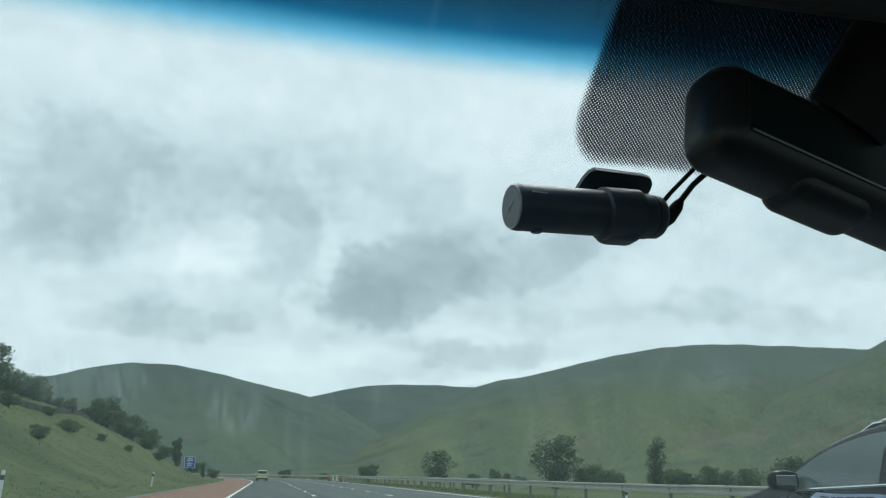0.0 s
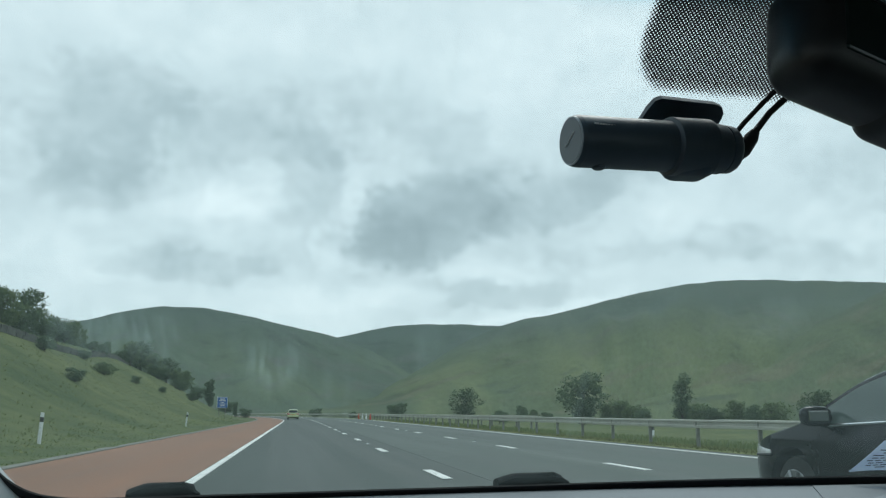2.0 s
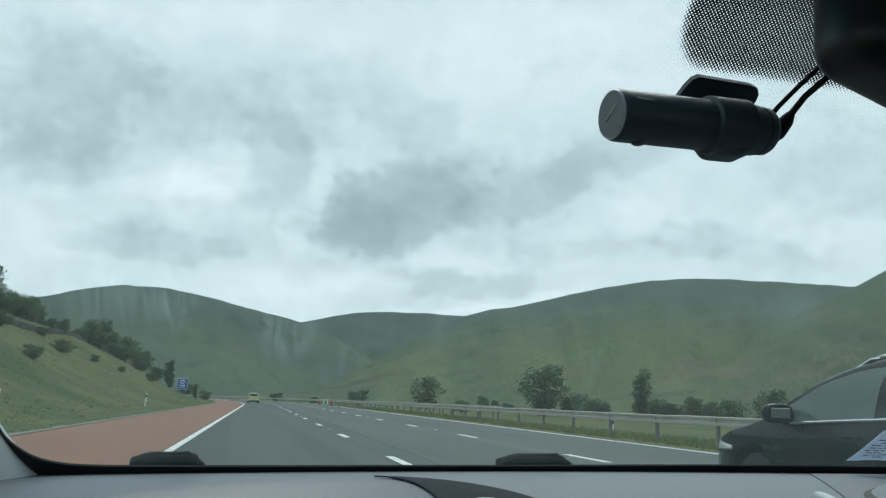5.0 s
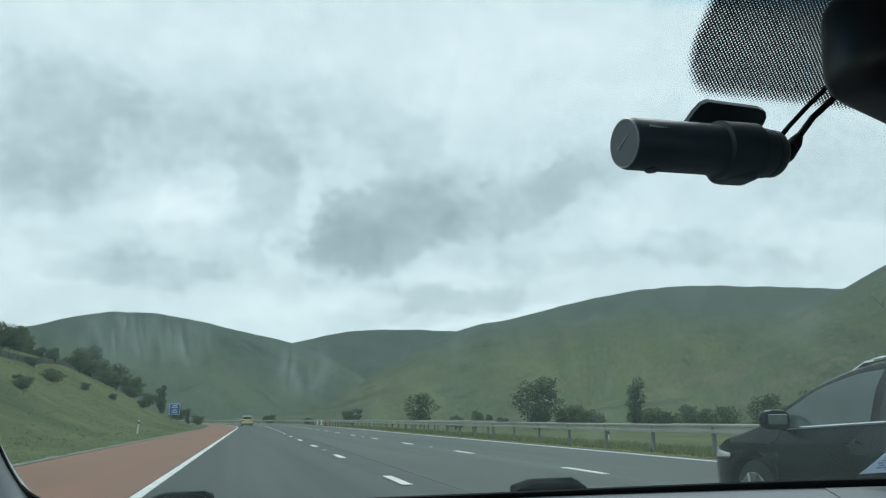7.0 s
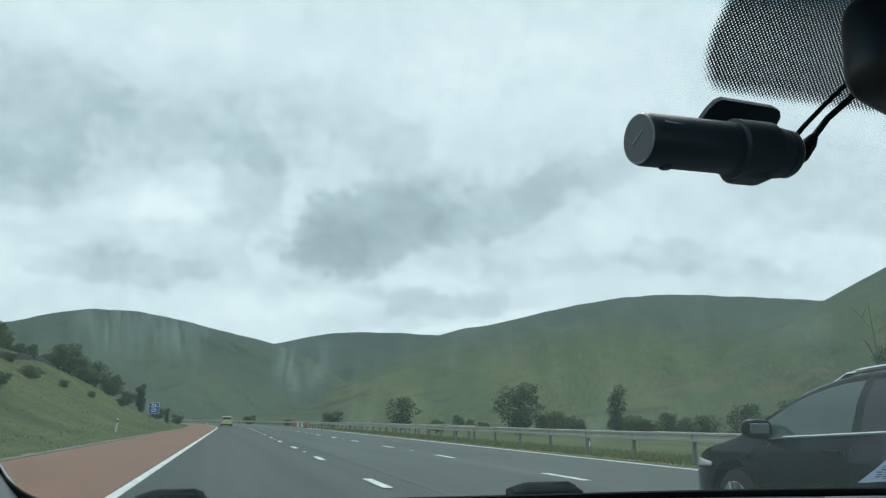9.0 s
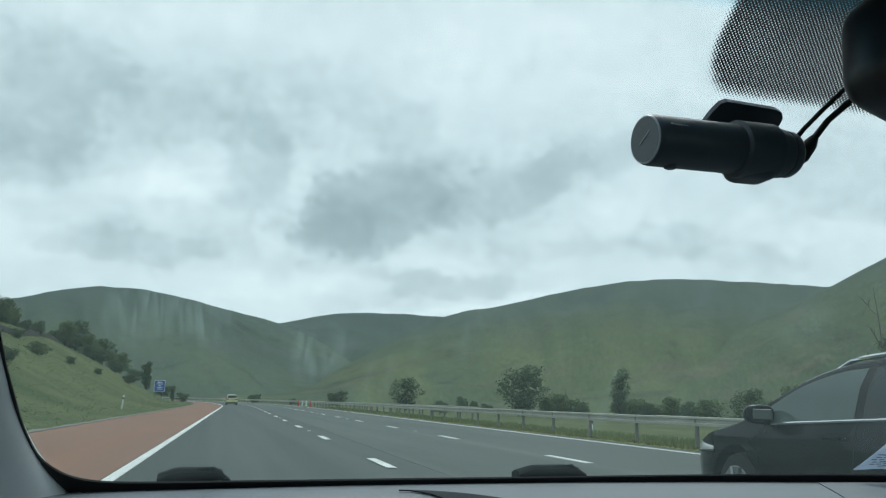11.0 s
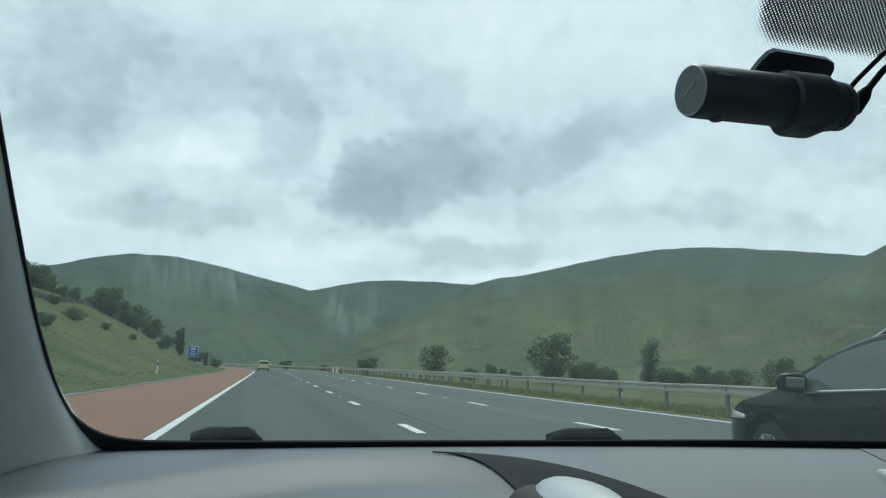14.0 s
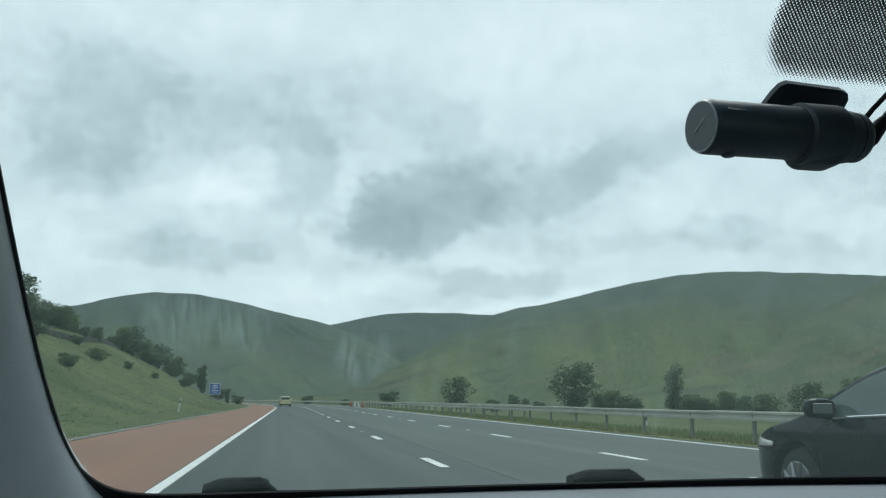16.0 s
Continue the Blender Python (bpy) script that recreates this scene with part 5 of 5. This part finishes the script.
# parked wiper arms behind the lower edge of the glass
for x0, x1 in ((-0.088, -0.024), (0.297, 0.379)):
    bm = bmesh.new()
    mid, half = (x0 + x1) / 2, (x1 - x0) / 2
    rows = []
    for k in range(15):
        q = k / 14
        x = x0 + (x1 - x0) * q
        rise = 0.006 * min(1.0, smooth(q, -0.08, 0.30), 1.06 - 0.55 * smooth(q, 0.72, 1.0)) - 0.012 * smooth(q, 0.93, 1.0)
        y, z = screen_y(x, base_z(x)) + 0.022, base_z(x) + rise
        rows.append([bm.verts.new(p) for p in ((x, y - 0.010, z - 0.03), (x, y - 0.010, z - 0.004), (x, y - 0.006, z - 0.001), (x, y + 0.006, z), (x, y + 0.018, z - 0.003), (x, y + 0.020, z - 0.03))])
    for r0, r1 in zip(rows, rows[1:]):
        for j in range(5):
            bm.faces.new((r0[j], r0[j + 1], r1[j + 1], r1[j]))
    bm.faces.new(rows[0])
    bm.faces.new(rows[-1][::-1])
    tube(bm, [(x0 + (x1 - x0) * 0.30, screen_y(mid, 0.885) + 0.012, base_z(mid) + 0.003), (x0 + (x1 - x0) * 0.8, screen_y(mid, 0.885) + 0.011, base_z(mid) + 0.0055), (x1 + 0.002, screen_y(x1, 0.885) + 0.011, base_z(x1) - 0.006)], [0.0015, 0.0022, 0.0022], 6)
    tube(bm, [(mid, screen_y(mid, 0.885) + 0.03, 0.876), (mid + 0.45, screen_y(mid + 0.45, 0.872) + 0.03, 0.868)], [0.007, 0.005], 8)
    part("wiper", bm, wiper_black, own, "parked black wiper arm")

# plain shell that closes the cabin
part("bulkhead", fresh_box(-0.36, 1.36, 0.985, 1.01, 0.18, 0.83), soft_black, own)
part("roof_lining", fresh_box(-0.36, 1.36, -1.7, 0.36, 1.44, 1.47, bevel=0.01), roof_cloth, own, "dark cloth roof lining")
part("cabin_floor", fresh_box(-0.36, 1.36, -1.7, 1.0, 0.18, 0.22), soft_black, own)
part("rear_panel", fresh_box(-0.36, 1.36, -1.72, -1.68, 0.2, 0.92), roof_cloth, own)
for x in (-0.36, 1.36):
    part("door_panel", fresh_box(x - 0.03, x + 0.03, -1.7, 0.9, 0.2, 0.86, bevel=0.015), dash_dark, own)
    part("rear_pillar", fresh_box(x - 0.03, x + 0.03, -0.45, -0.35, 0.86, 1.45, bevel=0.015), roof_cloth, own)
part("overhead_console", fresh_box(0.335, 0.665, 0.16, 0.42, 1.260, 1.45, bevel=0.02, segments=3), roof_cloth, own, "dark overhead console")


# dotted black print round the mirror
def frit_patch():
    bm = bmesh.new()
    mark = bm.verts.layers.float.new("inner")
    x0, x1, z0, corner = 0.3105, 0.6895, 1.2115, 0.033

    def depth(x, z):
        """How far inside the rounded outline."""
        narrow = 0.16 * max(0.0, z - z0 - corner) - 0.9 * max(0.0, z - 1.305) ** 1.5
        qx, qz = abs(x - MID) - (x1 - x0) / 2 + corner + narrow, z0 + corner - z
        out = math.hypot(max(qx, 0), max(qz, 0)) + min(max(qx, qz), 0) - corner
        return -out

    xs, zs = steps(x0 - 0.004, x1 + 0.004, 76), steps(z0 - 0.004, 1.43, 46)
    grid = []
    for x in xs:
        row = []
        for z in zs:
            v = bm.verts.new(on_screen(x, z, -0.004))
            v[mark] = min(1.0, max(0.0, depth(x, z) / 0.0075))
            row.append(v)
        grid.append(row)
    for i in range(len(xs) - 1):
        for j in range(len(zs) - 1):
            bm.faces.new((grid[i][j], grid[i + 1][j], grid[i + 1][j + 1], grid[i][j + 1]))
    return part("dotted_border", bm, frit_print, own, "black dotted print on the windscreen")


frit_patch()

# ---- rear-view mirror ----
mirror = thing("rear_view_mirror", "black rear-view mirror hanging from the windscreen", "mirror")
part("housing", fresh_box(-0.135, 0.135, -0.020, 0.036, -0.052, 0.032, bevel=0.024, segments=6), black_plastic, mirror, smooth=True)
part("mirror_glass", fresh_box(-0.112, 0.114, -0.0206, -0.012, -0.034, 0.015, bevel=0.0035, segments=3), dark_reflection, mirror, "mirror glass with a dark cabin reflection painted into its colour")
part("sensor_pod", fresh_box(-0.062, 0.020, -0.014, 0.032, -0.0580, -0.026, bevel=0.0155, segments=6), black_plastic, mirror, smooth=True)
part("stem", tube(bmesh.new(), [(0, 0.02, 0.0), (0.0, 0.012, 0.03), (0.004, -0.012, 0.055)], [0.016, 0.018, 0.024], 12), black_plastic, mirror, smooth=True)
mirror.matrix_basis = pose(0.522, 0.513, 1.2015, -8, 12, 12) @ Matrix.Scale(1.06, 4)
part("mount_cover", tube(bmesh.new(), [(0.0, -0.004, 0.030), (0.012, -0.048, 0.070), (0.03, -0.108, 0.122)], [0.034, 0.045, 0.054], 16), soft_black, mirror, "black mount cover", smooth=True)

# ---- dash camera: a black cylinder lying across the car under its mount ----
dash_cam = thing("dash_camera", "black cylindrical dash camera stuck to the windscreen", "dash camera")
A, B = Vector((0.2620, 0.578, 1.1600)), Vector((0.3995, 0.600, 1.1668))
L = B - A
U = L.normalized()
part("body", lathe(bmesh.new(), [(0, 0.0178), (0.012, 0.0192), (0.02, 0.0194), (0.97, 0.0197), (1, 0.0184)], A, A + L * 0.93, 40), cam_black, dash_cam, "black matt cylinder body", smooth=True)
part("end_ring", lathe(bmesh.new(), [(0, 0.0181), (0.5, 0.0189), (1, 0.0192)], A - U * 0.0015, A + U * 0.002, 40), cam_black, dash_cam, "black rim", smooth=True)
face = part("end_face", lathe(bmesh.new(), [(0, 0.0170), (1, 0.0176)], A - U * 0.0024, A - U * 0.001, 40), lens_grey, dash_cam, "grey round end face")
across, mid_face = Vector((-U.y, U.x, 0)).normalized(), A - U * 0.0027 + Vector((0, 0, 0.001))
bm = tube(bmesh.new(), [mid_face + across * 0.0065 - Vector((0, 0, 0.004)), mid_face - across * 0.0065 + Vector((0, 0, 0.004))], [0.0005, 0.0005], 6)
part("print_bar", bm, faint_print, face, "thin pale bar")
part("collar", lathe(bmesh.new(), [(0, 0.0200), (0.05, 0.0225), (0.95, 0.0228), (1, 0.0200)], A + U * 0.080, A + U * 0.116, 40), cam_black, dash_cam, "thicker black mounting collar", smooth=True)
part("collar_foot", fresh_box(0.342, 0.380, 0.581, 0.615, 1.1410, 1.166, bevel=0.0105, segments=6), cam_black, dash_cam, "rounded foot under the collar", smooth=True)
part("rim_line", lathe(bmesh.new(), [(0, 0.0179), (1, 0.0183)], A - U * 0.0022, A - U * 0.0012, 40), rim_grey, face, "thin pale rim line")
part("button", lathe(bmesh.new(), [(0, 0.0052), (0.7, 0.0050), (1, 0.0036)], A + U * 0.020 + Vector((0, -0.001, -0.0182)), A + U * 0.020 + Vector((0, -0.001, -0.0212)), 16), cam_black, dash_cam, "small round button", smooth=True)
part("tail_cap", lathe(bmesh.new(), [(0, 0.0190), (0.6, 0.0187), (0.88, 0.0170), (1, 0.0135)], A + L * 0.93, B + U * 0.001, 32), cam_black, dash_cam, smooth=True)
plate = [(0.319, 1.180), (0.329, 1.1970), (0.333, 1.2055), (0.337, 1.2105), (0.342, 1.2125), (0.389, 1.2118), (0.3955, 1.2104), (0.3985, 1.2070), (0.3985, 1.2035), (0.391, 1.180)]
part("mount_plate", slab(bmesh.new(), [on_screen(x, z, -0.0105) for x, z in plate], SCREEN_OUT * 0.005), cam_black, dash_cam, "black stick-on mounting plate")
for k in range(9):
    x = A.x + 0.011 + k * 0.0022
    part("print_mark", fresh_box(x, x + 0.0015, A.y - 0.0187 + 0.2 * (x - A.x), A.y - 0.0170 + 0.2 * (x - A.x), 1.1684, 1.1696), faint_print, dash_cam, "pale printed mark")
part("status_light", lathe(bmesh.new(), [(0, 0.0006), (1, 0.0005)], (0.334, 0.580, 1.1712), (0.334, 0.5736, 1.1712), 10), faint_print, dash_cam, "tiny pale dot")
part("plug", tube(bmesh.new(), [(0.4005, 0.598, 1.161), (0.4075, 0.596, 1.166), (0.4145, 0.594, 1.176), (0.4175, 0.593, 1.181)], [0.006, 0.0062, 0.0055, 0.0035], 12), soft_black, dash_cam, "black cable plug", smooth=True)
part("cable", tube(bmesh.new(), [(0.4175, 0.593, 1.181), (0.429, 0.59, 1.196), (0.442, 0.586, 1.208), (0.456, 0.58, 1.222)], [0.0028, 0.0026, 0.0026, 0.0026], 10), soft_black, dash_cam, "thick black cable", smooth=True)
part("cable", tube(bmesh.new(), [(0.399, 0.596, 1.176), (0.409, 0.594, 1.188), (0.424, 0.59, 1.204), (0.444, 0.584, 1.224)], [0.0022, 0.002, 0.002, 0.002], 10), soft_black, dash_cam, "thin black cable", smooth=True)

# ---- printed slip behind the windscreen ----
slip = thing("paper_slip", "pale blue-white printed paper slip curling against the windscreen", "paper slip")
corner = [(0.7215, 0.9425), (0.700, 0.908), (0.800, 0.902), (0.815, 0.938)]


def slip_at(u, v, off):
    a, b, c, d = (Vector(p) for p in corner)
    p = a.lerp(d, u).lerp(b.lerp(c, u), v)
    curl = 0.006 * (u - 0.5) ** 2 + 0.002 * math.sin(5 * u + 2 * v)
    return on_screen(p.x, p.y, -0.012 - off - curl)


part("sheet", sheet(bmesh.new(), steps(0, 1, 14), steps(0, 1, 8), lambda u, v, o: slip_at(u, v, o), 0.0008), paper_white, slip, smooth=True)
rnd = random.Random(12)
for k in range(10):
    v, u = 0.08 + k * 0.086, rnd.uniform(0.05, 0.14)
    while u < 0.86:
        long = rnd.uniform(0.04, 0.15)
        if rnd.random() < 0.8:
            part("print_line", sheet(bmesh.new(), steps(u, min(0.93, u + long), 3), [v, v + 0.026], lambda a, w, o: slip_at(a, w, 0.0010 + o), 0.0003), paper_ink, slip, "dark unreadable mark")
        u += long + 0.03
